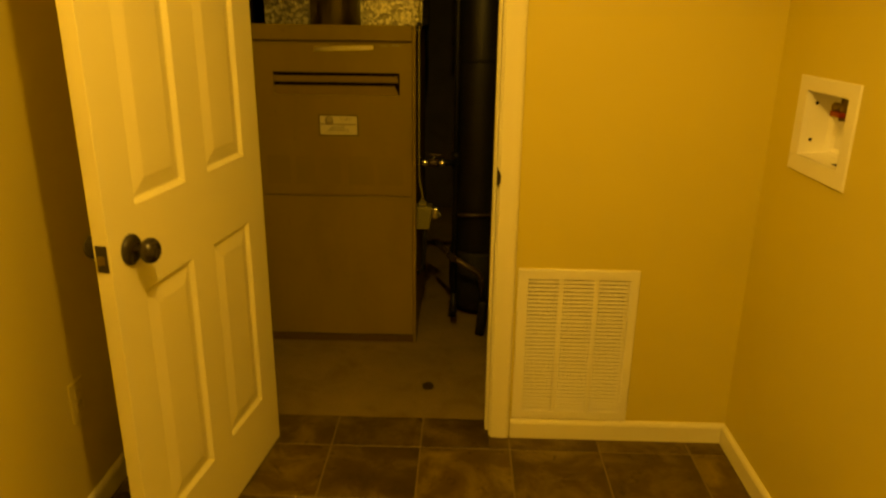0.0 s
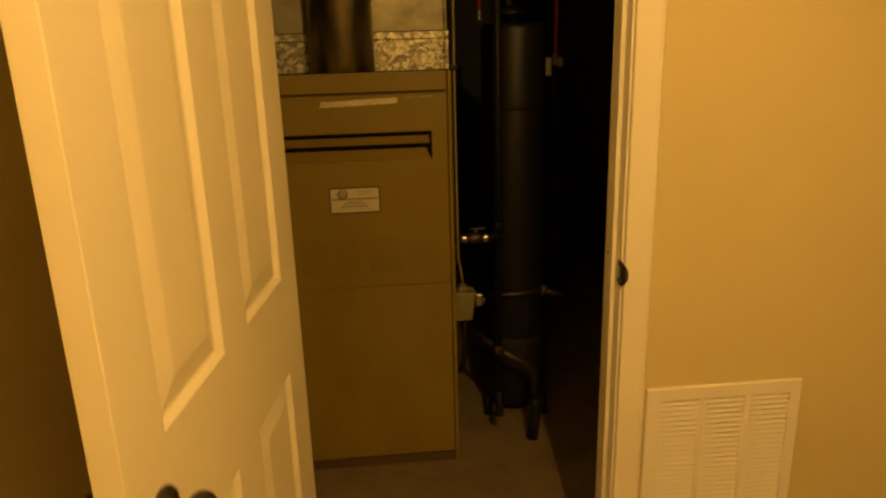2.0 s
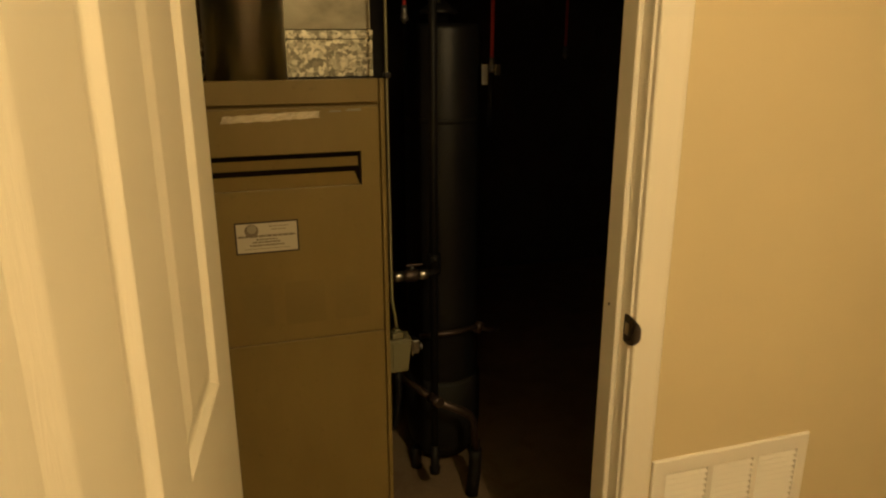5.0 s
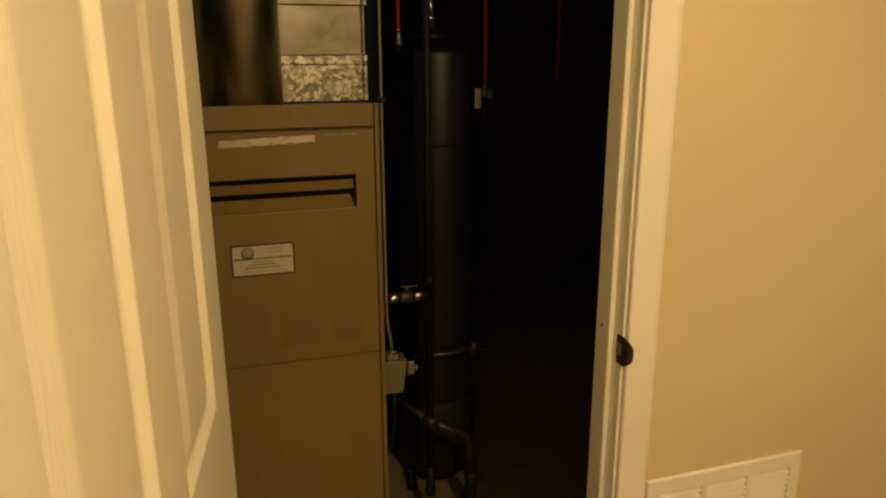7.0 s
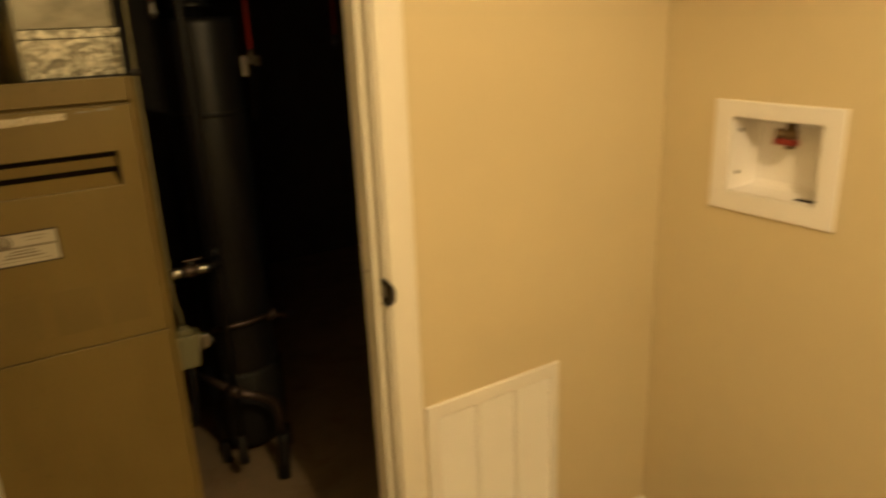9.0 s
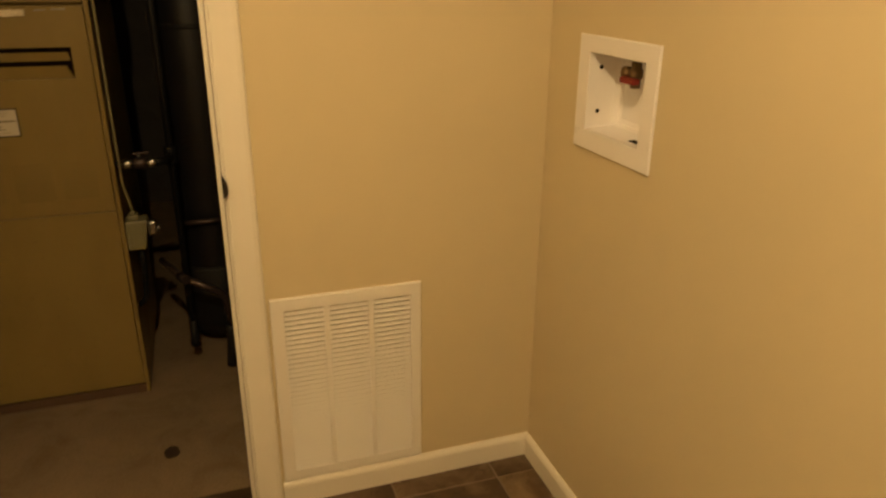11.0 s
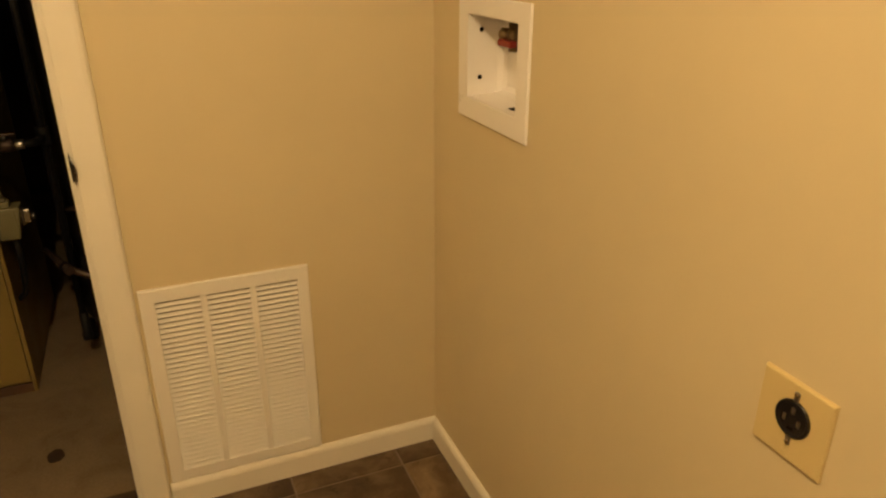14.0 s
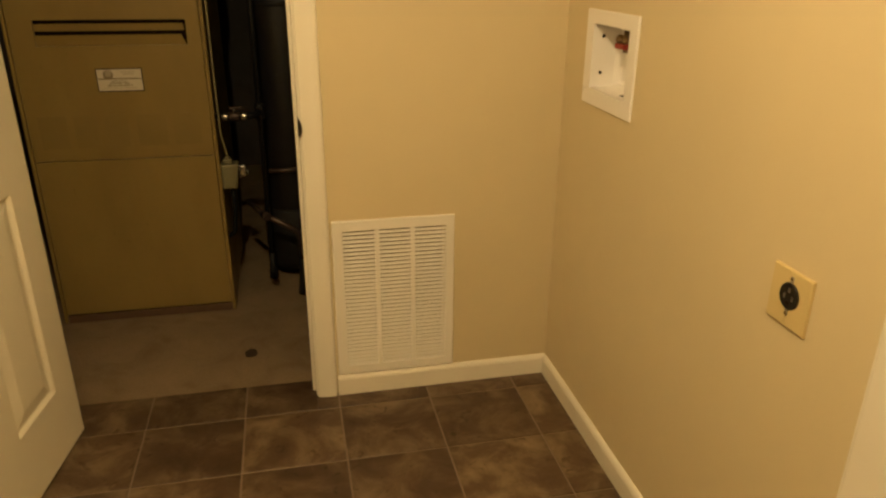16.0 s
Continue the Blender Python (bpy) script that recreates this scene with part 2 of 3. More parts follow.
def bend(points, radius=0.03, steps=5):
    """Rounds the corners of a line of points."""
    pts = [Vector(p) for p in points]
    out = [pts[0]]
    for a, b, c in zip(pts, pts[1:], pts[2:]):
        r = min(radius, (a - b).length * 0.45, (c - b).length * 0.45)
        p, q = b + (a - b).normalized() * r, b + (c - b).normalized() * r
        out += [p.lerp(b, k / steps).lerp(b.lerp(q, k / steps), k / steps) for k in range(steps + 1)]
    return out + [pts[-1]]


def lathe(profile, origin, axis, sides=24, bm=None):
    """Turns (distance along the axis, radius) pairs round an axis through origin."""
    o, a = Vector(origin), Vector(axis).normalized()
    return sweep_profile([(o + a * d, r) for d, r in profile], a, sides, bm)


def sweep_profile(stations, a, sides, bm=None):
    bm = bm or bmesh.new()
    s = a.orthogonal().normalized()
    u = a.cross(s)
    rings = []
    for p, r in stations:
        rings.append([bm.verts.new(p + max(r, 1e-4) * (math.cos(w) * s + math.sin(w) * u)) for w in (2 * math.pi * k / sides for k in range(sides))])
    for x, y in zip(rings, rings[1:]):
        for k in range(sides):
            bm.faces.new((x[k], x[(k + 1) % sides], y[(k + 1) % sides], y[k])).smooth = True
    bm.faces.new(rings[0][::-1]), bm.faces.new(rings[-1])
    return bm


def thing(name, at, label, category, group="", kind=""):
    ob = new(name)
    ob.empty_display_size = 0.05
    ob.matrix_basis = Matrix.Translation(Vector(at) + ORIGIN)
    FRAME[ob.name] = Matrix.Translation(at)
    return tagged(ob, label, category, group, kind)


def mesh_of(name, bm, mat):
    me = bpy.data.meshes.new(name)
    bm.to_mesh(me)
    bm.free()
    me.materials.append(mat)
    return me


def part(name, bm, mat, parent, label="", world_pose=None):
    """Links a bmesh, or ready mesh, as one object under parent; its points are given in the world, or in world_pose."""
    me = bm if isinstance(bm, bpy.types.Mesh) else mesh_of(name, bm, mat)
    ob = new(name, me)
    w = world_pose or Matrix()
    FRAME[ob.name] = w
    ob.parent = parent
    ob.matrix_basis = FRAME[parent.name].inverted() @ w
    return tagged(ob, label) if label else ob


def solid(name, bm, mat, label, category, kind="", group=""):
    ob = new(name, mesh_of(name, bm, mat))
    FRAME[ob.name] = Matrix()
    return tagged(ob, label, category, group, kind)


def ring_plate(outer, inner, d0, d1, place, chamfer=0.0, lip=0.0):
    """A plate with a rectangular hole; rectangles as (u0, u1, v0, v1), d0 its face, d1 its back, place(u, v, d) a point of the world."""
    bm = bmesh.new()
    s = 1 if d1 > d0 else -1

    def loop(rect, grow, d):
        u0, u1, v0, v1 = rect
        return [bm.verts.new(place(u, v, d)) for u, v in ((u0 - grow, v0 - grow), (u1 + grow, v0 - grow), (u1 + grow, v1 + grow), (u0 - grow, v1 + grow))]

    loops = [loop(outer, 0, d1), loop(outer, 0, d0 + s * chamfer)]
    if chamfer:
        loops += [loop(outer, -0.3 * chamfer, d0 + s * 0.3 * chamfer), loop(outer, -chamfer, d0)]
    loops += [loop(inner, lip, d0)]
    if lip:
        loops += [loop(inner, 0.3 * lip, d0 + s * 0.3 * lip), loop(inner, 0, d0 + s * lip)]
    loops += [loop(inner, 0, d1)]
    for a, b in zip(loops, loops[1:] + loops[:1]):
        for k in range(4):
            bm.faces.new((a[k], a[(k + 1) % 4], b[(k + 1) % 4], b[k]))
    bmesh.ops.recalc_face_normals(bm, faces=bm.faces[:])
    return bm


# ---- plan ----
WN, WE, WW, WS = 2.0, 1.0, -0.95, -2.4      # faces of the laundry room's walls
BACK, SILL = 2.080, 2.103                   # far face of the wall with the door; edge of the tiles
JL, JR = -0.578, 0.200                      # faces of the door jambs
CEILING, HEAD = 2.30, 2.04
UX0, UX1, UY1 = -1.6, 2.6, 5.0              # the dark utility room behind

# ---- walls, ceilings, floors ----
GX0, GX1, GZ0, GZ1 = 0.2765, 0.664, 0.0735, 0.616      # return air grille
HX0, HX1, HZ0, HZ1 = GX0 + 0.022, GX1 - 0.022, GZ0 + 0.022, GZ1 - 0.022
bm = bmesh.new()
for b in ((WW - 0.11, JL - 0.018, 0, CEILING), (JL - 0.018, JR + 0.018, HEAD + 0.018, CEILING), (JR + 0.018, HX0, 0, CEILING),
          (HX1, WE + 0.12, 0, CEILING), (HX0, HX1, 0, HZ0), (HX0, HX1, HZ1, CEILING)):
    box(b[0], b[1], WN, BACK, b[2], b[3], 0, bm)
solid("wall_north", bm, WALL, "beige painted wall with a doorway and a return air opening", "wall", "structure")
BY0, BY1, BZ0, BZ1 = 1.587, 1.799, 1.034, 1.203      # opening of the washer box
bm = bmesh.new()
for y0, y1, z0, z1 in ((WS, BY0, 0, CEILING), (BY1, WN, 0, CEILING), (BY0, BY1, 0, BZ0), (BY0, BY1, BZ1, CEILING)):
    box(WE, WE + 0.12, y0, y1, z0, z1, 0, bm)
solid("wall_east", bm, WALL, "beige painted wall with a recessed washer box", "wall", "structure")
solid("wall_west", box(WW - 0.11, WW, WS, WN, 0, CEILING), WALL, "beige painted wall beside the open door", "wall", "structure")
solid("wall_south", box(WW - 0.11, WE + 0.12, WS - 0.11, WS, 0, CEILING), WALL, "plain beige wall closing the laundry room", "wall", "structure")
solid("ceiling", box(WW - 0.11, WE + 0.12, WS - 0.11, BACK, CEILING, CEILING + 0.1), CEIL, "white painted flat ceiling", "ceiling", "structure")
# utility room shell, its unlit gloom put into the dark colours
solid("ceiling_utility", box(UX0, UX1, BACK + 0.002, UY1, CEILING, CEILING + 0.1), JOIST, "boarded utility room ceiling coloured dark as if unlit", "ceiling", "structure")
solid("wall_utility_west", box(UX0 - 0.1, UX0, BACK, UY1, -0.1, CEILING), BLOCK, "bare foundation wall coloured dark as if unlit", "wall", "structure")
solid("wall_utility_east", box(UX1, UX1 + 0.1, BACK, UY1, -0.1, CEILING), BLOCK, "bare foundation wall coloured dark as if unlit", "wall", "structure")
solid("wall_utility_north", box(UX0 - 0.1, UX1 + 0.1, UY1, UY1 + 0.1, -0.1, CEILING), BLOCK, "bare foundation wall coloured dark as if unlit", "wall", "structure")
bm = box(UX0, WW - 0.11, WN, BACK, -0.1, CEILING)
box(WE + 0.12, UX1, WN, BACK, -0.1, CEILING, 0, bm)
solid("wall_utility_south", bm, BLOCK, "bare utility room wall coloured dark as if unlit", "wall", "structure")
slab = solid("floor_utility", box(UX0, UX1, SILL - 0.003, UY1, -0.12, -0.006), SLAB, "bare stained concrete floor of the utility room", "floor", "structure")
floor = solid("floor", box(WW - 0.05, WE + 0.05, WS - 0.05, SILL - 0.004, -0.1, -0.0022), GROUT, "brown slate-look vinyl tile floor with tan joints", "floor", "structure")


# ---- trim ----
def base_profile(length, name, m):
    """A baseboard with a rounded top, lying along x from 0 to length, its back on y = 0."""
    prof = [(0, 0), (0.013, 0), (0.013, 0.055), (0.011, 0.062), (0.007, 0.068), (0.003, 0.071), (0, 0.071)]
    bm = bmesh.new()
    a, b = ([bm.verts.new((x, -d, z)) for d, z in prof] for x in (0, length))
    n = len(prof)
    for i in range(n):
        bm.faces.new((a[i], a[(i + 1) % n], b[(i + 1) % n], b[i]))
    bm.faces.new(a), bm.faces.new(b[::-1])
    bmesh.ops.recalc_face_normals(bm, faces=bm.faces[:])
    ob = new(name, mesh_of(name, bm, TRIM))
    ob.matrix_basis = m
    return tagged(ob, "white painted baseboard along the tiled floor", "baseboard", "", "structure")


base_profile(WE - 0.2725, "baseboard", pose(0.2725, WN, 0.0))
base_profile(WN - 0.0135 - 0.687, "baseboard", pose(WE, WN - 0.0135, 0, 0, 0, -90))
base_profile(WN - WS, "baseboard", pose(WW, WS, 0, 0, 0, 90))
base_profile(JL - 0.068 - WW - 0.014, "baseboard", pose(WW + 0.0135, WN, 0))


def casing(x0, x1, flip=1):
    """An upright door casing on the wall's face: thin at the jamb, thicker and rounded outside."""
    w = x1 - x0
    prof = [(0, 0), (0, 0.010), (0.003, 0.012), (0.030, 0.015), (w - 0.014, 0.017), (w - 0.006, 0.0155), (w - 0.001, 0.010), (w, 0)]
    return [((x0 + u) if flip > 0 else (x1 - u), WN - d) for u, d in prof]


frame_ob = thing("door_frame", (JL, WN, 0), "cream painted door casing and jamb round an open doorway", "door frame", "", "structure")
part("casing", prism(casing(JR + 0.005, JR + 0.0690), 0.0, HEAD + 0.09), TRIM, frame_ob)
part("casing", prism(casing(JL - 0.067, JL - 0.0008, -1), 0.0, HEAD + 0.09), TRIM, frame_ob)
part("head_casing", box(JL - 0.0035, JR + 0.0035, WN - 0.016, WN, HEAD + 0.004, HEAD + 0.09, 0.003), TRIM, frame_ob)
part("jamb", box(JR, JR + 0.0175, WN + 0.0004, BACK + 0.003, 0.0, HEAD + 0.0175, 0.0015), TRIM, frame_ob)
part("jamb", box(JL - 0.0175, JL, WN + 0.0004, BACK + 0.003, 0.0, HEAD + 0.0175, 0.0015), TRIM, frame_ob)
part("head_jamb", box(JL + 0.0005, JR - 0.0005, WN + 0.0004, BACK + 0.003, HEAD, HEAD + 0.017, 0.0015), TRIM, frame_ob)
part("door_stop", box(JR - 0.0115, JR - 0.0003, WN + 0.030, BACK + 0.001, 0.0, HEAD - 0.001, 0.003), TRIM, frame_ob)
part("door_stop", box(JL + 0.0003, JL + 0.0115, WN + 0.036, WN + 0.078, 0.0, HEAD - 0.001, 0.003), TRIM, frame_ob)
part("door_stop", box(JL + 0.012, JR - 0.012, WN + 0.036, WN + 0.078, HEAD - 0.012, HEAD - 0.0005, 0.003), TRIM, frame_ob)
# strike plate with its lip and hole
SZ = 0.911
bm = bmesh.new()
# the plate lies on the jamb and its rounded lip curls out over the casing's edge: (depth, half height, x)
ROWS = [(WN + 0.016, 0.0255, 0.0), (WN + 0.013, 0.0285, 0.0), (WN - 0.002, 0.0290, 0.0), (WN - 0.010, 0.0275, 0.0005), (WN - 0.017, 0.0245, 0.002),
        (WN - 0.021, 0.0205, 0.0045), (WN - 0.024, 0.0155, 0.0075), (WN - 0.0255, 0.0090, 0.0095)]
grid = [[[bm.verts.new((JR - 0.0022 + dx + back, y, SZ + h * k / 4)) for k in range(-4, 5)] for y, h, dx in ROWS] for back in (0.0, 0.0016)]
for side in grid:
    for a, b in zip(side, side[1:]):
        for k in range(8):
            bm.faces.new((a[k], a[k + 1], b[k + 1], b[k]))
front, back = ([row[0] for row in g] + g[-1][1:] + [row[-1] for row in g[-2::-1]] + g[0][-2:0:-1] for g in grid)
for k in range(len(front)):
    n = (k + 1) % len(front)
    bm.faces.new((front[k], front[n], back[n], back[k]))
bmesh.ops.recalc_face_normals(bm, faces=bm.faces[:])
strike = part("strike_plate", bm, BRONZE, frame_ob, "dark bronze strike plate")
part("latch_hole", box(JR - 0.0030, JR - 0.0024, WN - 0.001, WN + 0.011, SZ - 0.011, SZ + 0.013, 0.0002), STEEL, strike)
part("nail_hole", lathe([(0, 0.0032), (0.0006, 0.0030)], (JR - 0.0117, WN + 0.058, 0.943), (-1, 0, 0), 10), HOLE, frame_ob)

# trim of another opening on the east wall
prof = [(WE, 0.601), (WE - 0.012, 0.601), (WE - 0.017, 0.617), (WE - 0.017, 0.673), (WE - 0.014, 0.682), (WE - 0.008, 0.686), (WE, 0.686)]
solid("trim", prism(prof, 0.0, HEAD + 0.09), TRIM, "painted door casing on the beige wall", "trim", "structure")

# ---- the open door ----
DW, DZ0, DZ1, DT = 0.762, 0.012, 2.030, 0.035
TURN_DEG = 7.5
ca, sa = math.cos(radians(TURN_DEG)), math.sin(radians(TURN_DEG))
# local axes: u along the door from the hinge, v out of the face in view, z up
DOORPOSE = Matrix(((-sa, ca, 0, -0.510), (-ca, -sa, 0, 1.945), (0, 0, 1, 0), (0, 0, 0, 1)))
US = [0.0, 0.113, 0.331, 0.441, 0.657, DW]
ZS = [DZ0, 0.219, 0.803, 0.995, 1.640, 1.740, 1.915, DZ1]
RINGS = [(0.0, 0.0), (0.002, -0.0012), (0.009, -0.0085), (0.012, -0.0100), (0.016, -0.0100), (0.048, -0.0025), (0.052, -0.002)]


def door_slab():
    bm = bmesh.new()
    for v0, s in ((0.0, 1), (-DT, -1)):
        for i in range(5):
            for j in range(7):
                u0, u1, z0, z1 = US[i], US[i + 1], ZS[j], ZS[j + 1]
                if i in (1, 3) and j in (1, 3, 5):
                    loops = []
                    for d, dep in RINGS:
                        loops.append([bm.verts.new((u, v0 + s * dep, z)) for u, z in ((u0 + d, z0 + d), (u1 - d, z0 + d), (u1 - d, z1 - d), (u0 + d, z1 - d))])
                    for a, b in zip(loops, loops[1:]):
                        for k in range(4):
                            bm.faces.new((a[k], a[(k + 1) % 4], b[(k + 1) % 4], b[k]))
                    bm.faces.new(loops[-1])
                else:
                    bm.faces.new([bm.verts.new((u, v0, z)) for u, z in ((u0, z0), (u1, z0), (u1, z1), (u0, z1))])
    for u in (0.0, DW):
        for j in range(7):
            bm.faces.new([bm.verts.new((u, v, z)) for v, z in ((0, ZS[j]), (-DT, ZS[j]), (-DT, ZS[j + 1]), (0, ZS[j + 1]))])
    for z in (DZ0, DZ1):
        for i in range(5):
            bm.faces.new([bm.verts.new((u, v, z)) for u, v in ((US[i], 0), (US[i + 1], 0), (US[i + 1], -DT), (US[i], -DT))])
    bmesh.ops.remove_doubles(bm, verts=bm.verts[:], dist=1e-5)
    bmesh.ops.recalc_face_normals(bm, faces=bm.faces[:])
    sharp = [e for e in bm.edges if len(e.link_faces) == 2 and e.calc_face_angle(0) > 1.4]
    bmesh.ops.bevel(bm, geom=sharp, offset=0.0015, segments=2, affect="EDGES", profile=0.5)
    return bm


door = thing("door_1", (-0.510, 1.945, 0), "cream six-panel moulded door standing open beside the doorway", "door", "", "structure")
FRAME[door.name] = Matrix.Translation((-0.510, 1.945, 0))
part("door_slab", door_slab(), DOOR, door, "", DOORPOSE)
KU, KZ = 0.692, 0.909


def door_knob(side):
    s = 1 if side > 0 else -1
    o = DOORPOSE @ Vector((KU, 0.0 if s > 0 else -DT, KZ))
    a = DOORPOSE.to_3x3() @ Vector((0, s, 0))
    rose = part("rosette", lathe([(0.0, 0.033), (0.004, 0.0335), (0.008, 0.031), (0.0105, 0.024), (0.012, 0.016)], o, a, 32), BRONZE, door, "dark bronze door knob")
    prof = [(0.011, 0.011), (0.020, 0.0105), (0.027, 0.012), (0.031, 0.018), (0.035, 0.0235), (0.041, 0.027), (0.048, 0.0275), (0.054, 0.025), (0.059, 0.020), (0.062, 0.013), (0.063, 0.004)]
    part("knob", lathe(prof, o, a, 32), BRONZE, rose)


door_knob(1)
door_knob(-1)
plate = part("latch_plate", box(DW + 0.0003, DW + 0.0014, -0.030, -0.005, KZ - 0.0285, KZ + 0.0285, 0.0005), BRONZE, door, "dark bronze latch plate", DOORPOSE)
bolt = bmesh.new()
prism([(DW + 0.0015, -0.024), (DW + 0.0105, -0.023), (DW + 0.0115, -0.021), (DW + 0.0015, -0.011)], KZ - 0.011, KZ + 0.007, bolt)
part("latch_bolt", bolt, BRASS, plate, "", DOORPOSE)

# ---- return air grille ----
grille = thing("return_air_grille", ((GX0 + GX1) / 2, WN, GZ0), "white enamelled return air grille with three columns of louvres", "air grille")
BAR = 0.0135
IX0, IX1, IZ0, IZ1 = GX0 + 0.0325, GX1 - 0.0285, GZ0 + 0.031, GZ1 - 0.035
CWID = (IX1 - IX0 - 2 * BAR) / 3
y0, y1 = WN - 0.0075, WN - 0.0005
bm = ring_plate((GX0, GX1, GZ0, GZ1), (IX0, IX1, IZ0, IZ1), y0, y1, lambda u, v, d: (u, d, v), 0.0035, 0.001)
part("frame", bm, GRILLE, grille)
for k in (1, 2):
    x = IX0 + k * CWID + (k - 1) * BAR
    part("mullion", box(x, x + BAR, y0 + 0.0008, y1, IZ0, IZ1, 0.0004), GRILLE, grille)
bm = bmesh.new()
prof = [(-0.0067, -0.0052), (-0.0060, -0.0060), (0.0034, 0.0006), (0.0028, 0.0015)]
a, b = ([bm.verts.new((x, y, z)) for y, z in prof] for x in (0, CWID))
for i in range(4):
    bm.faces.new((a[i], a[(i + 1) % 4], b[(i + 1) % 4], b[i]))
bm.faces.new(a), bm.faces.new(b[::-1])
bmesh.ops.recalc_face_normals(bm, faces=bm.faces[:])
slat_mesh = mesh_of("louvre", bm, GRILLE)
ROWS_OF = 35
for c in range(3):
    for r in range(ROWS_OF):
        z = IZ0 + (r + 0.5) * (IZ1 - IZ0) / ROWS_OF
        part("louvre", slat_mesh, GRILLE, grille, "", Matrix.Translation((IX0 + c * (CWID + BAR), WN - 0.0006, z)))

# ---- washer outlet box ----
wbox = thing("washer_outlet_box", (WE, 1.69, 0.989), "white plastic washing machine outlet box recessed in the wall", "outlet box")
PY0, PY1, PZ0, PZ1, PX = 1.543, 1.846, 0.989, 1.240, WE - 0.006
bm = ring_plate((PY0, PY1, PZ0, PZ1), (BY0, BY1, BZ0, BZ1), PX, WE - 0.0004, lambda u, v, d: (d, u, v), 0.0025, 0.0015)
part("face_plate", bm, PLASTIC, wbox)
DEEP = WE + 0.078
bm = bmesh.new()
loops = []
for x, d in ((WE - 0.003, 0.0015), (WE + 0.060, 0.006), (WE + 0.073, 0.011), (DEEP, 0.020)):
    loops.append([bm.verts.new((x, y, z)) for y, z in ((BY0 + d, BZ0 + d), (BY1 - d, BZ0 + d), (BY1 - d, BZ1 - d), (BY0 + d, BZ1 - d))])
for a, b in zip(loops, loops[1:]):
    for k in range(4):
        bm.faces.new((a[k], a[(k + 1) % 4], b[(k + 1) % 4], b[k])).smooth = False
bm.faces.new(loops[-1])
bmesh.ops.recalc_face_normals(bm, faces=bm.faces[:])
bmesh.ops.reverse_faces(bm, faces=bm.faces[:])
part("tub", bm, PLASTIC, wbox)
vx, vy, vz = WE + 0.040, 1.684, 1.170
valve = part("valve_body", lathe([(-0.030, 0.011), (-0.012, 0.011), (-0.010, 0.0145), (0.008, 0.0145), (0.010, 0.011), (0.028, 0.011)], (vx, vy, vz), (0, 0, 1), 16), BRASS, wbox, "dull brass hose valve")
part("hose_thread", lathe([(0.0, 0.009), (0.010, 0.009), (0.012, 0.012), (0.026, 0.012), (0.0262, 0.0085)], (vx - 0.002, vy + 0.004, vz), (-0.35, 0.9, 0.05), 18), BRASS, valve)
part("mouth", lathe([(0, 0.0078), (0.0006, 0.0078)], (vx - 0.002 - 0.35 * 0.0272, vy + 0.004 + 0.9 * 0.0272, vz + 0.05 * 0.0272), (-0.35, 0.9, 0.05), 14), HOLE, valve)
part("lever", box(vx - 0.024, vx - 0.006, vy - 0.026, vy + 0.026, vz - 0.021, vz - 0.008, 0.003), RED, valve, "red valve lever")
for x, z in ((WE + 0.023, 1.171), (WE + 0.021, 1.074)):
    part("knockout", lathe([(0, 0.0050), (0.0008, 0.0047)], (x, BY1 - 0.0046, z), (0, -1, 0), 12), HOLE, wbox)
# thin black patch for the shade inside the drain, no real opening
part("drain_hole", box(WE + 0.010, WE + 0.026, BY0 + 0.016, BY0 + 0.056, BZ0 + 0.0036, BZ0 + 0.0048, 0.0002), HOLE, wbox, "near-black patch painted as the shaded drain opening")

# ---- dryer receptacle ----
dry = thing("dryer_outlet", (WE, 0.881, 0.771), "ivory wall plate with a round black dryer receptacle", "outlet")
bm = box(WE - 0.0065, WE - 0.0003, 0.836, 0.936, 0.770, 0.874)
edge = [e for e in bm.edges if all(abs(v.co.x - (WE - 0.0065)) < 1e-4 for v in e.verts)]
bmesh.ops.bevel(bm, geom=edge, offset=0.004, segments=3, affect="EDGES", profile=0.6)
part("wall_plate", bm, IVORY, dry)
cy, cz = 0.884, 0.828
rec = part("receptacle", lathe([(0.0, 0.0245), (0.002, 0.0242), (0.0032, 0.022), (0.0030, 0.0205), (0.0020, 0.0195)], (WE - 0.0065, cy, cz), (-1, 0, 0), 32), BLACKP, dry, "round black receptacle")
for dy, dz, w, h, rz in ((0.0, 0.011, 0.0025, 0.009, 0), (0.010, -0.002, 0.0022, 0.009, 0), (-0.010, -0.002, 0.0022, 0.009, 0), (0.0, -0.013, 0.0040, 0.004, 0)):
    part("slot", box(WE - 0.0092, WE - 0.0086, cy + dy - w, cy + dy + w, cz + dz - h / 2, cz + dz + h / 2), STEEL if h > 5e-3 else HOLE, rec)
for dz in (0.0290, -0.0290):
    strap = part("mounting_ear", box(WE - 0.0082, WE - 0.0067, cy - 0.0035, cy + 0.0035, cz + dz - 0.007, cz + dz + 0.007, 0.0012), STEEL, dry, "bright metal ear")
    part("screw", lathe([(0, 0.0032), (0.0012, 0.0030), (0.0018, 0.0018)], (WE - 0.0083, cy, cz + dz + (0.003 if dz > 0 else -0.003)), (-1, 0, 0), 12), BRASS, strap)
for dz in (0.0420, -0.0475):
    part("screw", lathe([(0, 0.0030), (0.001, 0.0026)], (WE - 0.0066, cy + 0.004, cz + dz), (-1, 0, 0), 10), IVORY, dry)

# ---- small outlet on the west wall, half in the door's shadow ----
west = thing("wall_outlet", (WW, 1.552, 0.313), "beige outlet plate low on the wall behind the door", "outlet")
bm = box(WW + 0.0003, WW + 0.006, 1.516, 1.587, 0.313, 0.427, 0.0018)
part("wall_plate", bm, WALL, west)
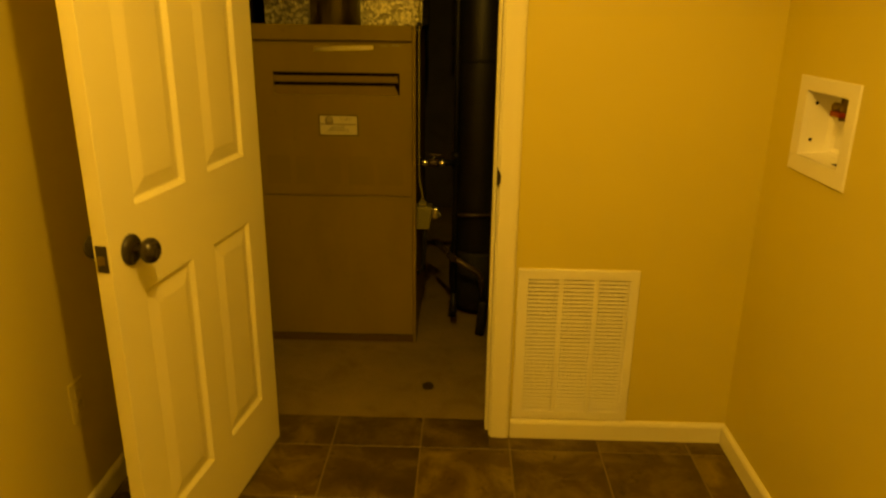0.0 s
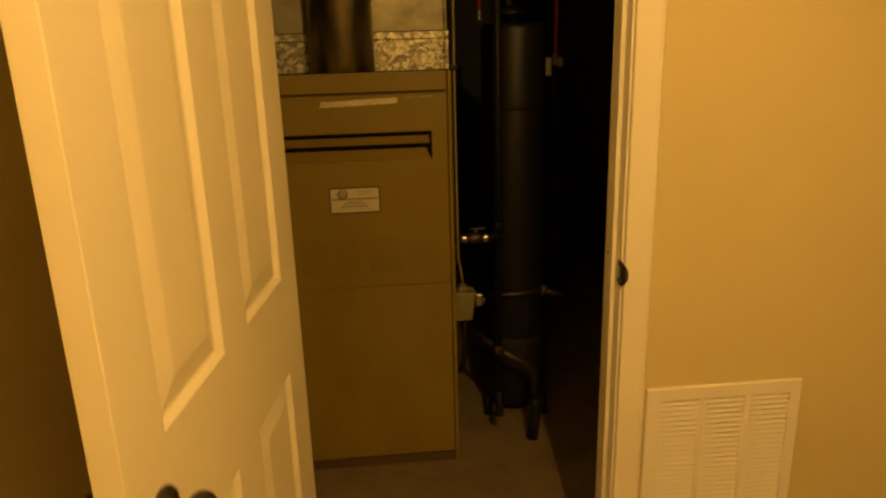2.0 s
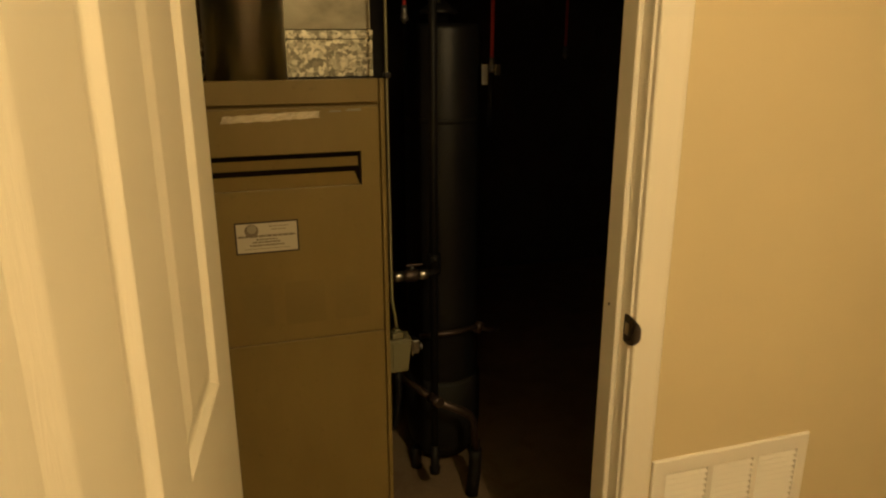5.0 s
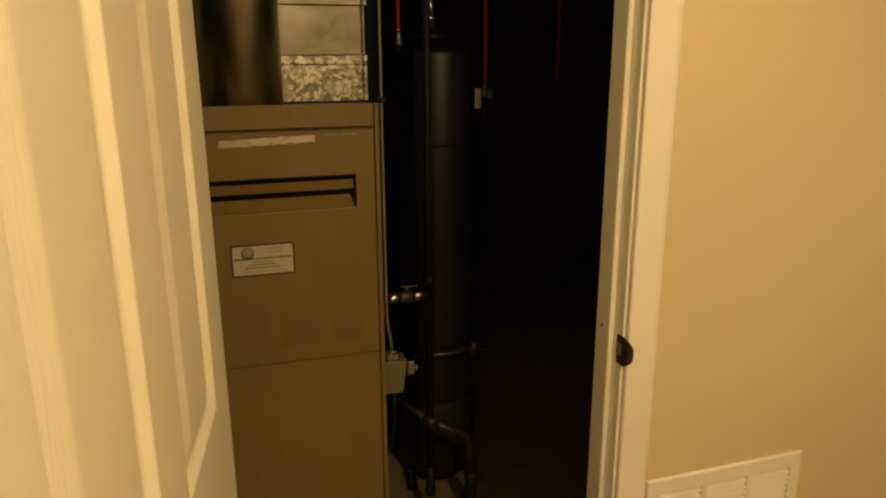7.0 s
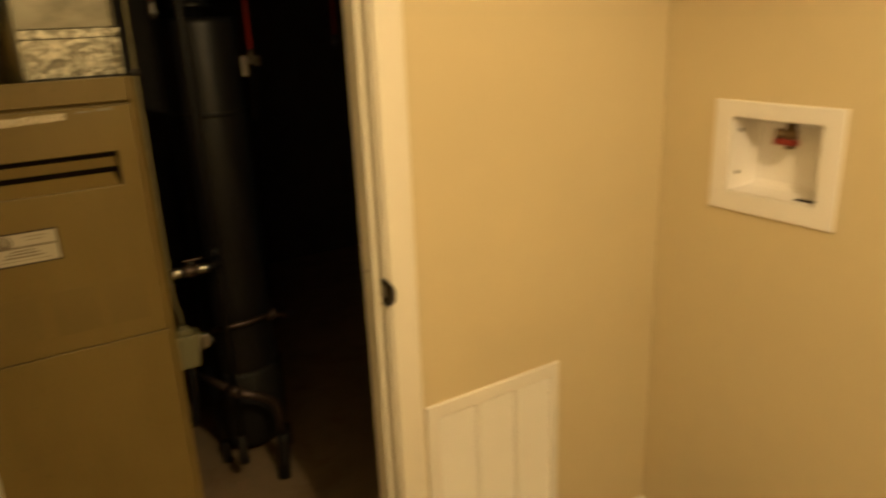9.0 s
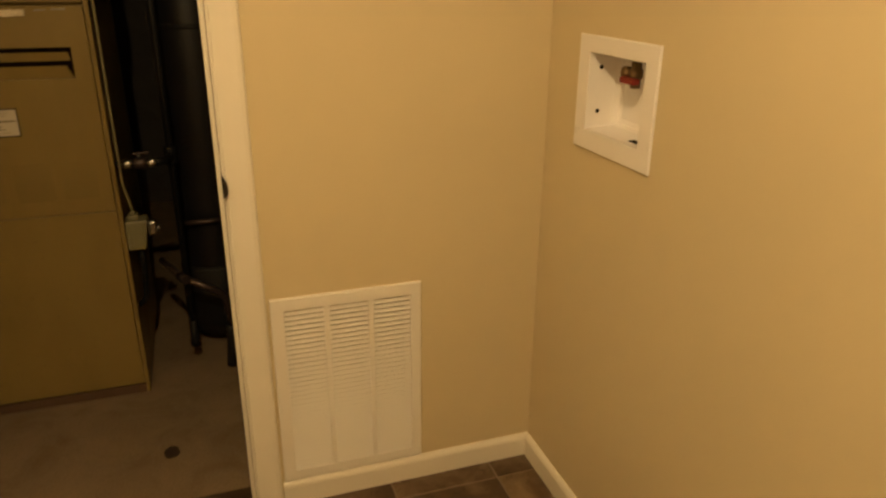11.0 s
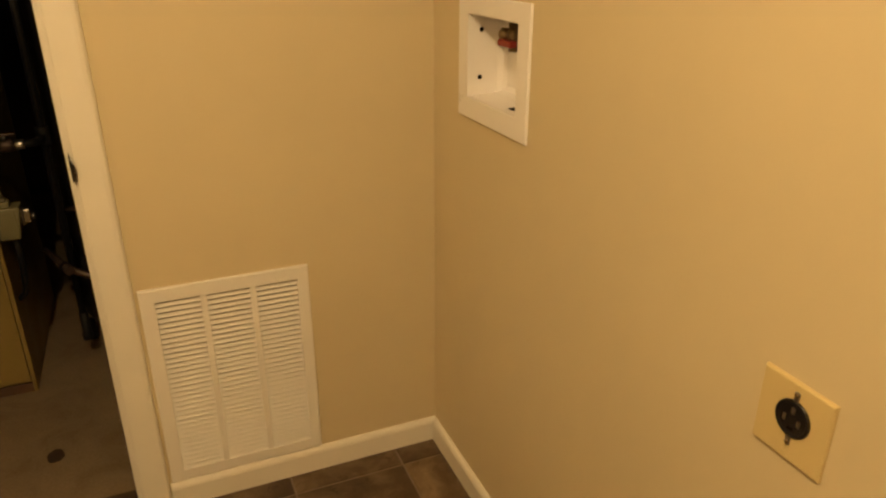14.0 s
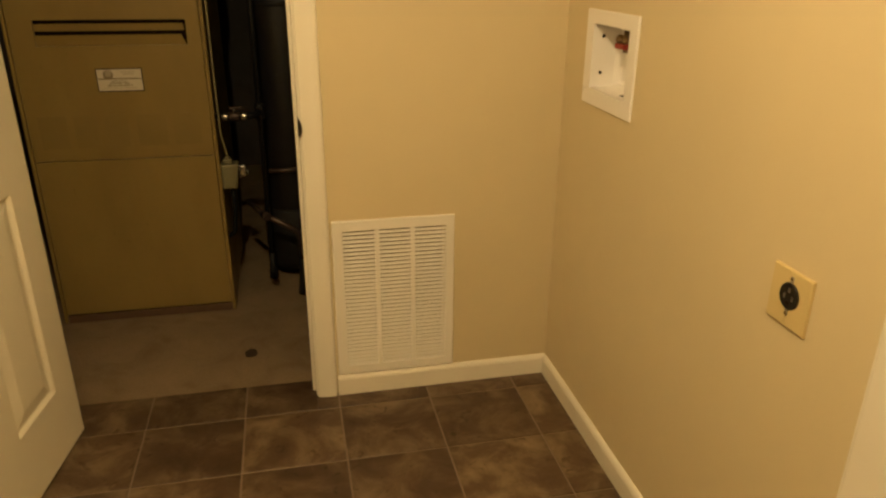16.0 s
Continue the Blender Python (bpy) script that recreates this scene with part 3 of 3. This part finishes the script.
for z in (0.352, 0.393):
    part("socket", box(WW + 0.0062, WW + 0.0078, 1.535, 1.568, z - 0.014, z + 0.014, 0.003), WALL, west)

# ---- shelf above, whose shadow falls across the corner ----
shelf = thing("wall_shelf", (WE, 1.65, 1.66), "white painted shelf board on brackets high in the corner", "shelf")
part("board", box(0.72, WE - 0.0005, 1.28, WN - 0.0005, 1.662, 1.681, 0.002), TRIM, shelf)
for y in (1.42, 1.85):
    part("bracket", prism([(0.80, y - 0.010), (WE - 0.0005, y - 0.010), (WE - 0.0005, y + 0.010), (0.80, y + 0.010)], 1.646, 1.6615), TRIM, shelf)

# ---- ceiling light ----
light = thing("ceiling_light", (LAMP[0], LAMP[1], CEILING), "white porcelain ceiling lampholder with one warm bulb", "ceiling light")
part("lampholder", lathe([(0, 0.058), (0.012, 0.058), (0.030, 0.045), (0.045, 0.028), (0.075, 0.024), (0.080, 0.020)], (LAMP[0], LAMP[1], CEILING), (0, 0, -1), 28), PLASTIC, light)

# ---- furnace ----
ORIGIN = Vector((-0.017, 0.011, 0.0))
FX0, FX1, FY, FD = -0.736, -0.080, 2.701, 0.72
FZ1, DECK = 1.332, 1.312      # front lip and the deck behind it
furnace = thing("furnace", ((FX0 + FX1) / 2, FY + FD / 2, -0.006), "tan enamelled metal furnace standing on the concrete floor", "furnace")
bm = box(FX0, FX1, FY + 0.016, FY + FD, 0.0, DECK, 0.002)
part("cabinet", bm, ENAMEL, furnace)
part("base_rail", box(FX0 + 0.0115, FX1 - 0.0115, FY + 0.008, FY + 0.0155, -0.006, 0.027, 0.002), RUST, furnace, "dull rusty bottom rail")
part("side_flange", box(FX1 - 0.011, FX1 + 0.001, FY - 0.001, FY + 0.0157, 0.0, FZ1, 0.002), ENAMEL, furnace)
part("side_flange", box(FX0 - 0.001, FX0 + 0.011, FY - 0.001, FY + 0.0157, 0.0, FZ1, 0.002), ENAMEL, furnace)
PX0, PX1 = FX0 + 0.0135, FX1 - 0.0135
part("top_rail", box(PX0, PX1, FY - 0.004, FY + 0.0155, 1.275, FZ1 + 0.001, 0.003), ENAMEL, furnace)
LX0, LX1, LZ0, LZ1 = -0.642, -0.143, 1.068, 1.154
bm = ring_plate((PX0, PX1, 0.659, 1.266), (LX0, LX1, LZ0, LZ1), FY, FY + 0.012, lambda u, v, d: (u, d, v), 0.003, 0.002)
upper = part("upper_panel", bm, ENAMEL, furnace)
# black plate in place of the unlit depth behind the slats
part("louvre_backing", box(LX0 - 0.001, LX1 + 0.001, FY + 0.0122, FY + 0.0152, LZ0 - 0.001, LZ1 + 0.001), HOLE, upper, "near-black plate painted as the shaded gap behind the louvres")
for zt, zb in ((1.1415, 1.117), (1.1035, LZ0 + 0.0004)):
    bm = bmesh.new()
    prof = [(FY + 0.0005, zt), (FY + 0.0016, zt + 0.0006), (FY + 0.0095, zb), (FY + 0.0080, zb)]
    cut = (0.009, 0.009, 0.006, 0.006) if zt > 1.11 else (0.018, 0.018, 0.004, 0.004)
    a = [bm.verts.new((LX0 + 0.001, y, z)) for y, z in prof]
    b = [bm.verts.new((LX1 - c, y, z)) for c, (y, z) in zip(cut, prof)]
    for i in range(4):
        bm.faces.new((a[i], a[(i + 1) % 4], b[(i + 1) % 4], b[i]))
    bm.faces.new(a), bm.faces.new(b[::-1])
    bmesh.ops.recalc_face_normals(bm, faces=bm.faces[:])
    part("louvre", bm, ENAMEL, upper)
part("lower_panel", box(PX0, PX1, FY, FY + 0.0155, 0.036, 0.6572, 0.002), ENAMEL, furnace)
# squares where old labels were peeled off
for x0, x1 in ((-0.686, -0.592), (-0.568, -0.490), (-0.464, -0.386), (-0.354, -0.252), (-0.226, -0.132)):
    part("label_residue", box(x0, x1, FY - 0.0006, FY - 0.0001, 0.706, 0.824), RESIDUE, upper, "darker square left by a peeled label")
# sticker: emblem and lines that cannot be read
SX0, SX1, SZ0, SZ1 = -0.467, -0.310, 0.907, 0.990
sticker = part("sticker", box(SX0, SX1, FY - 0.0010, FY - 0.0002, SZ0, SZ1), INK, furnace, "cream service sticker with a dark border and small print")
part("sticker_face", box(SX0 + 0.0042, SX1 - 0.0042, FY - 0.0014, FY - 0.0011, SZ0 + 0.0042, SZ1 - 0.0042), PAPER, sticker)
part("emblem", lathe([(0, 0.0170), (0.0003, 0.0170)], (SX0 + 0.041, FY - 0.0015, SZ1 - 0.0225), (0, -1, 0), 20), SOFT, sticker)
part("emblem_face", lathe([(0, 0.0115), (0.0003, 0.0115)], (SX0 + 0.042, FY - 0.0019, SZ1 - 0.0185), (0, -1, 0), 20), FAINT, sticker)
part("emblem_leaf", prism([(SX0 + 0.036, FY - 0.0021), (SX0 + 0.050, FY - 0.0021), (SX0 + 0.050, FY - 0.0016), (SX0 + 0.036, FY - 0.0016)], SZ1 - 0.0105, SZ1 - 0.0075), SOFT, sticker)
for cx, w, dz, h, ink in ((0.086 + SX0 + 0.022, 0.048, 0.013, 0.003, FAINT), (SX0 + 0.108, 0.036, 0.021, 0.003, FAINT), (SX0 + 0.078, 0.140, 0.037, 0.0055, SOFT), (SX0 + 0.077, 0.052, 0.046, 0.0035, SOFT),
                          (SX0 + 0.077, 0.070, 0.053, 0.0040, SOFT), (SX0 + 0.077, 0.085, 0.061, 0.0040, SOFT), (SX0 + 0.077, 0.110, 0.070, 0.0025, FAINT)):
    bm = bmesh.new()
    x, rng = cx - w / 2, random.Random(int(1000 * (dz + w)))
    while x < cx + w / 2 - 0.002:
        l = min(rng.uniform(0.004, 0.014), cx + w / 2 - x)
        box(x, x + l, FY - 0.0018, FY - 0.0015, SZ1 - dz - h / 2, SZ1 - dz + h / 2, 0, bm)
        x += l + 0.0016
    part("print_line", bm, ink, sticker)


def foil_strip(x0, x1, z, h, seed, slope=0.0):
    rng = random.Random(seed)
    n, rows = max(6, int((x1 - x0) / 0.006)), 4
    bm = bmesh.new()
    grid = []
    for j in range(rows):
        row = []
        for i in range(n + 1):
            f = i / n
            edge = h * (1 + rng.uniform(-0.18, 0.18))
            zz = z + slope * f + (j / (rows - 1) - 0.5) * edge
            row.append(bm.verts.new((x0 + (x1 - x0) * f + rng.uniform(-0.001, 0.001) + (0.012 * j / rows if i == 0 else 0), FY - 0.0012 - rng.random() * 0.0004, zz)))
        grid.append(row)
    for j in range(rows - 1):
        for i in range(n):
            bm.faces.new((grid[j][i], grid[j][i + 1], grid[j + 1][i + 1], grid[j + 1][i]))
    ext = bmesh.ops.extrude_face_region(bm, geom=bm.faces[:])
    for v in (g for g in ext["geom"] if isinstance(g, bmesh.types.BMVert)):
        v.co.y = FY - 0.0002
    bmesh.ops.recalc_face_normals(bm, faces=bm.faces[:])
    return bm


part("foil_tape", foil_strip(-0.478, -0.243, 1.242, 0.017, 3, 0.008), FOIL, furnace, "crumpled silver foil tape")
part("foil_tape", foil_strip(-0.222, -0.190, 1.256, 0.004, 5), SHEET, furnace, "scrap of silver foil tape")
part("foil_tape", foil_strip(-0.180, -0.139, 1.258, 0.005, 6), SHEET, furnace, "scrap of silver foil tape")

# ---- plenum and flue on the furnace ----
QX0, QX1, QY, QY1 = -0.710, -0.064, 2.895, FY + FD - 0.02
plenum = thing("duct_plenum", ((QX0 + QX1) / 2, QY, DECK), "spangled galvanised sheet metal duct rising from the furnace", "duct")
# added black strip that paints the shadowed gap below the collar
part("gap_shade_strip", box(QX0 + 0.004, QX1 - 0.004, QY + 0.004, QY1, DECK + 0.0004, 1.3265, 0.001), RUBBER, plenum)
part("lower_collar", box(QX0, QX1, QY, QY1, 1.327, 1.424, 0.0015), GALV, plenum)
part("flange", box(QX0 - 0.001, QX1 + 0.001, QY - 0.003, QY1, 1.4245, 1.448, 0.0015), GALV, plenum)
part("coil_box", box(QX0 + 0.004, QX1 - 0.004, QY + 0.003, QY1, 1.4485, 1.5765, 0.002), SHEET, plenum, "plain grey sheet metal casing")
part("drive_cleat", box(QX0 - 0.002, QX1 + 0.002, QY - 0.006, QY1, 1.577, 1.591, 0.002), SHEET, plenum)
part("upper_duct", box(QX0, QX1, QY, QY1, 1.5915, CEILING - 0.0005, 0.0015), WRAP, plenum, "pale foil-faced duct")

flue = thing("flue_pipe", (-0.402, 2.802, DECK), "glossy black stove pipe rising from the furnace top", "flue pipe")
part("pipe", sweep([(-0.402, 2.802, DECK + 0.0005), (-0.403, 2.802, 1.75), (-0.404, 2.802, CEILING - 0.001)], 0.0975, 64), STOVEPIPE, flue)

# ---- services beside the furnace ----
cable = thing("control_cable", (-0.050, 2.70, 0.62), "tan sheathed cable clipped along the furnace side", "cable")
part("sheath", sweep(bend([(-0.052, 2.735, 0.6425), (-0.056, 2.730, 0.68), (-0.0665, 2.722, 0.73), (-0.0675, 2.720, 0.95), (-0.0675, 2.722, 1.30), (-0.066, 2.725, 1.42), (-0.066, 2.725, CEILING - 0.002)], 0.04), 0.0038, 8), CABLE, cable)
part("clip", box(-0.0755, -0.056, 2.710, 2.732, 1.332, 1.346, 0.003), BLACKP, cable, "black cable clip")

sbox = thing("switch_box", (-0.040, 2.72, 0.51), "pale green electrical box fixed to the furnace side", "electrical box")
bm = box(-0.0785, -0.012, 2.714, 2.778, 0.516, 0.614, 0.004)
for v in bm.verts:
    if v.co.x > -0.04 and v.co.z < 0.55:
        v.co.x -= 0.012
part("body", bm, GREEN, sbox)
part("lid", box(-0.070, -0.026, 2.7105, 2.7135, 0.524, 0.606, 0.0015), GREEN, sbox)
bm = box(-0.0115, -0.0075, 2.721, 2.758, 0.556, 0.606, 0.0015)
box(-0.0070, 0.0120, 2.725, 2.753, 0.561, 0.603, 0.003, bm)
part("connector", bm, STEEL, sbox, "bright metal connector")
part("bushing", lathe([(0, 0.009), (0.004, 0.012), (0.009, 0.012), (0.011, 0.007)], (0.0125, 2.740, 0.577), (1, 0, 0), 14), DULL, sbox)
bm = box(-0.068, -0.036, 2.721, 2.752, 0.6145, 0.633, 0.003)
box(-0.060, -0.044, 2.725, 2.748, 0.6335, 0.642, 0.003, bm)
part("cable_clamp", bm, GREEN, sbox)
part("whip", sweep(bend([(-0.045, 2.753, 0.516), (-0.045, 2.755, 0.42), (-0.055, 2.763, 0.32), (-0.0785, 2.768, 0.30)], 0.03), 0.009, 10), IRON, sbox)

gas = thing("gas_line", (0.082, 2.815, -0.006), "black iron gas pipe with a tarnished shut-off valve", "gas pipe")
part("riser", sweep([(0.082, 2.815, 0.10), (0.082, 2.815, CEILING - 0.001)], 0.0115, 14), IRON, gas)
part("tee", lathe([(-0.030, 0.019), (-0.020, 0.020), (0.020, 0.020), (0.030, 0.019)], (0.082, 2.815, 0.797), (0, 0, 1), 14), IRON, gas)
part("branch", sweep(bend([(0.082, 2.815, 0.797), (0.066, 2.734, 0.797), (-0.080, 2.734, 0.797)], 0.03), 0.0115, 12), IRON, gas)
gv = part("valve", lathe([(-0.022, 0.013), (-0.014, 0.019), (0.014, 0.019), (0.022, 0.013)], (-0.008, 2.734, 0.797), (1, 0, 0), 10), COPPER, gas, "tarnished shut-off valve")
for x in (-0.043, 0.027):
    part("hex_nut", lathe([(-0.013, 0.014), (-0.010, 0.0165), (0.010, 0.0165), (0.013, 0.014)], (x, 2.734, 0.797), (1, 0, 0), 6), STEEL, gv, "bright hexagonal nut")
part("stem", lathe([(0, 0.006), (0.016, 0.006)], (-0.008, 2.729, 0.814), (0, -0.4, 0.9), 10), DULL, gv)
part("handle", box(-0.026, 0.022, 2.717, 2.726, 0.828, 0.834, 0.002), COPPER, gv)
part("drip_leg", lathe([(0, 0.017), (0.02, 0.018), (0.03, 0.014), (0.10, 0.014)], (0.082, 2.815, 0.0955), (0, 0, 1), 12), IRON, gas)

tank = thing("water_tank", (0.185, 3.065, -0.006), "tall dark grey cylindrical water tank on a black base", "water tank")
part("shell", lathe([(0.0, 0.112), (0.02, 0.118), (1.312, 0.118), (1.324, 0.1165), (1.332, 0.112), (1.336, 0.104), (1.338, 0.045)], (0.185, 3.065, 0.130), (0, 0, 1), 40), TANK, tank)
part("base", lathe([(0.0, 0.096), (0.05, 0.118), (0.11, 0.1285), (0.28, 0.1285), (0.295, 0.1195)], (0.185, 3.065, 0.040), (0, 0, 1), 36), RUBBER, tank, "black moulded base")
for w in (205, 325, 90):
    x, y = 0.185 + 0.122 * math.cos(radians(w)), 3.065 + 0.122 * math.sin(radians(w))
    part("foot", lathe([(0, 0.020), (0.02, 0.017), (0.075, 0.015)], (x, y, -0.006), (0, 0, 1), 12), RUBBER, tank)
part("hood", lathe([(0.0, 0.030), (0.026, 0.030), (0.027, 0.056), (0.034, 0.057), (0.052, 0.034), (0.062, 0.020), (0.066, 0.018)], (0.174, 3.065, 1.468), (0, 0, 1), 26), TANK, tank)
part("nipple", lathe([(0, 0.012), (0.02, 0.012), (0.022, 0.016), (0.034, 0.016), (0.036, 0.0095), (0.094, 0.0095), (0.096, 0.013), (0.104, 0.013), (0.106, 0.008)], (0.159, 3.035, 1.525), (0, 0, 1), 14), YELLOW, tank, "bright brass pipe nipple")
part("band", lathe([(0, 0.1196), (0.001, 0.1205), (0.015, 0.1205), (0.016, 0.1196)], (0.185, 3.065, 1.18), (0, 0, 1), 36), IRON, tank)

low = thing("copper_pipework", (0.16, 2.90, -0.006), "tarnished copper water pipes with fittings by the tank", "water pipe")
part("sloping_pipe", sweep([(0.000, 2.938, 0.388), (0.034, 2.855, 0.384), (0.067, 2.776, 0.380)], 0.011, 12), COPPER, low)
part("tee", lathe([(-0.024, 0.016), (0.024, 0.016)], (0.071, 2.770, 0.378), (0.35, -0.9, 0.0), 14), COPPER, low)
part("elbow_pipe", sweep(bend([(0.074, 2.768, 0.376), (0.200, 2.792, 0.292), (0.213, 2.800, 0.16)], 0.035, 7), 0.0125, 14), COPPER, low)
part("hose", sweep(bend([(0.213, 2.800, 0.165), (0.212, 2.800, 0.10), (0.202, 2.800, 0.0)], 0.03), 0.021, 14), RUBBER, low, "black rubber drain hose")
part("cross_pipe", sweep([(0.066, 2.925, 0.523), (0.180, 2.918, 0.524), (0.262, 2.940, 0.525)], 0.0095, 12), COPPER, low)
part("cross_tee", lathe([(-0.020, 0.0145), (0.020, 0.0145)], (0.270, 2.944, 0.522), (0.45, 0.1, 0.85), 14), COPPER, low)
part("stub", sweep(bend([(0.270, 2.944, 0.522), (0.330, 2.950, 0.500), (0.352, 2.99, 0.490)], 0.02), 0.010, 12), COPPER, low)


def supply_line(x, y, z, valve_too, label):
    line = thing("supply_tube", (x, y, z), label, "water pipe", "red water supply tubes")
    part("tube", sweep([(x, y, z), (x + 0.001, y + 0.002, (z + CEILING) / 2), (x, y, CEILING - 0.001)], 0.0058, 12), PEX, line)
    body = part("fitting", lathe([(-0.046, 0.003), (-0.038, 0.007), (-0.034, 0.012), (-0.022, 0.012), (-0.018, 0.008), (-0.008, 0.009), (0.006, 0.0075)], (x, y, z), (0, 0, 1), 12), DULL, line, "grey metal fitting")
    if valve_too:
        part("lever", box(x + 0.006, x + 0.024, y - 0.012, y - 0.004, z - 0.044, z - 0.012, 0.003), DULL, body)
        part("drop", sweep([(x - 0.002, y, z - 0.036), (x - 0.003, y, z - 0.20)], 0.008, 10), IRON, line)
        part("tag", prism([(x - 0.036, y - 0.014), (x - 0.018, y - 0.017), (x - 0.018, y - 0.0162), (x - 0.036, y - 0.0132)], z - 0.070, z - 0.012), TAG, line, "grey paper tag")
    return line


supply_line(0.303, 2.95, 1.364, True, "red plastic supply tube with a tagged valve")
supply_line(0.052, 3.00, 1.510, False, "red plastic supply tube ending in a fitting")
supply_line(0.925, 3.72, 1.38, False, "red plastic supply tube in the dark behind")

# ---- floor plug in the concrete ----
rng = random.Random(8)
bm = bmesh.new()
n = 22
top = [bm.verts.new((-0.025 + (0.0235 + rng.uniform(-0.0025, 0.0025)) * math.cos(2 * math.pi * k / n), 2.339 + (0.030 + rng.uniform(-0.003, 0.003)) * math.sin(2 * math.pi * k / n), -0.0045)) for k in range(n)]
bot = [bm.verts.new((v.co.x, v.co.y, -0.0065)) for v in top]
bm.faces.new(top)
for k in range(n):
    bm.faces.new((top[k], bot[k], bot[(k + 1) % n], top[(k + 1) % n]))
bmesh.ops.recalc_face_normals(bm, faces=bm.faces[:])
solid("floor_plug", bm, PLUG, "dark rusty plug set in the concrete floor", "floor drain")

# ---- vinyl tiles ----
TX, TY, TS, TR, JOINT = 0.870, 1.917, 0.300, 0.269, 0.0052
shared = {}


def tile(x0, x1, y0, y1):
    key = (round(x1 - x0, 4), round(y1 - y0, 4))
    if key not in shared:
        w, d = key
        bm = box(0, w, 0, d, -0.0022, 0.0)
        bmesh.ops.bevel(bm, geom=[e for e in bm.edges if all(v.co.z > -1e-4 for v in e.verts)], offset=0.0012, segments=1, affect="EDGES")
        shared[key] = mesh_of("tile", bm, TILE)
    part("tile", shared[key], TILE, floor, "", Matrix.Translation((x0, y0, 0.0)))


for i in range(-8, 3):
    for j in range(-17, 3):
        x0, x1 = TX + i * TS - 0.0 + JOINT / 2, TX + (i + 1) * TS - JOINT / 2
        y0, y1 = TY + j * TR + JOINT / 2, TY + (j + 1) * TR - JOINT / 2
        cx0, cx1, cy0, cy1 = max(x0, WW), min(x1, WE), max(y0, WS), min(y1, WN)
        if cy1 - cy0 < 0.01:
            continue
        # the last row runs on through the doorway
        spans = [(cx0, cx1, cy1)] if y1 < WN else [(cx0, min(cx1, JL), cy1), (max(cx0, JL), min(cx1, JR), SILL - 0.004), (max(cx0, JR), cx1, cy1)]
        for u0, u1, v1 in spans:
            if u1 - u0 > 0.006:
                tile(u0, u1, cy0, v1)
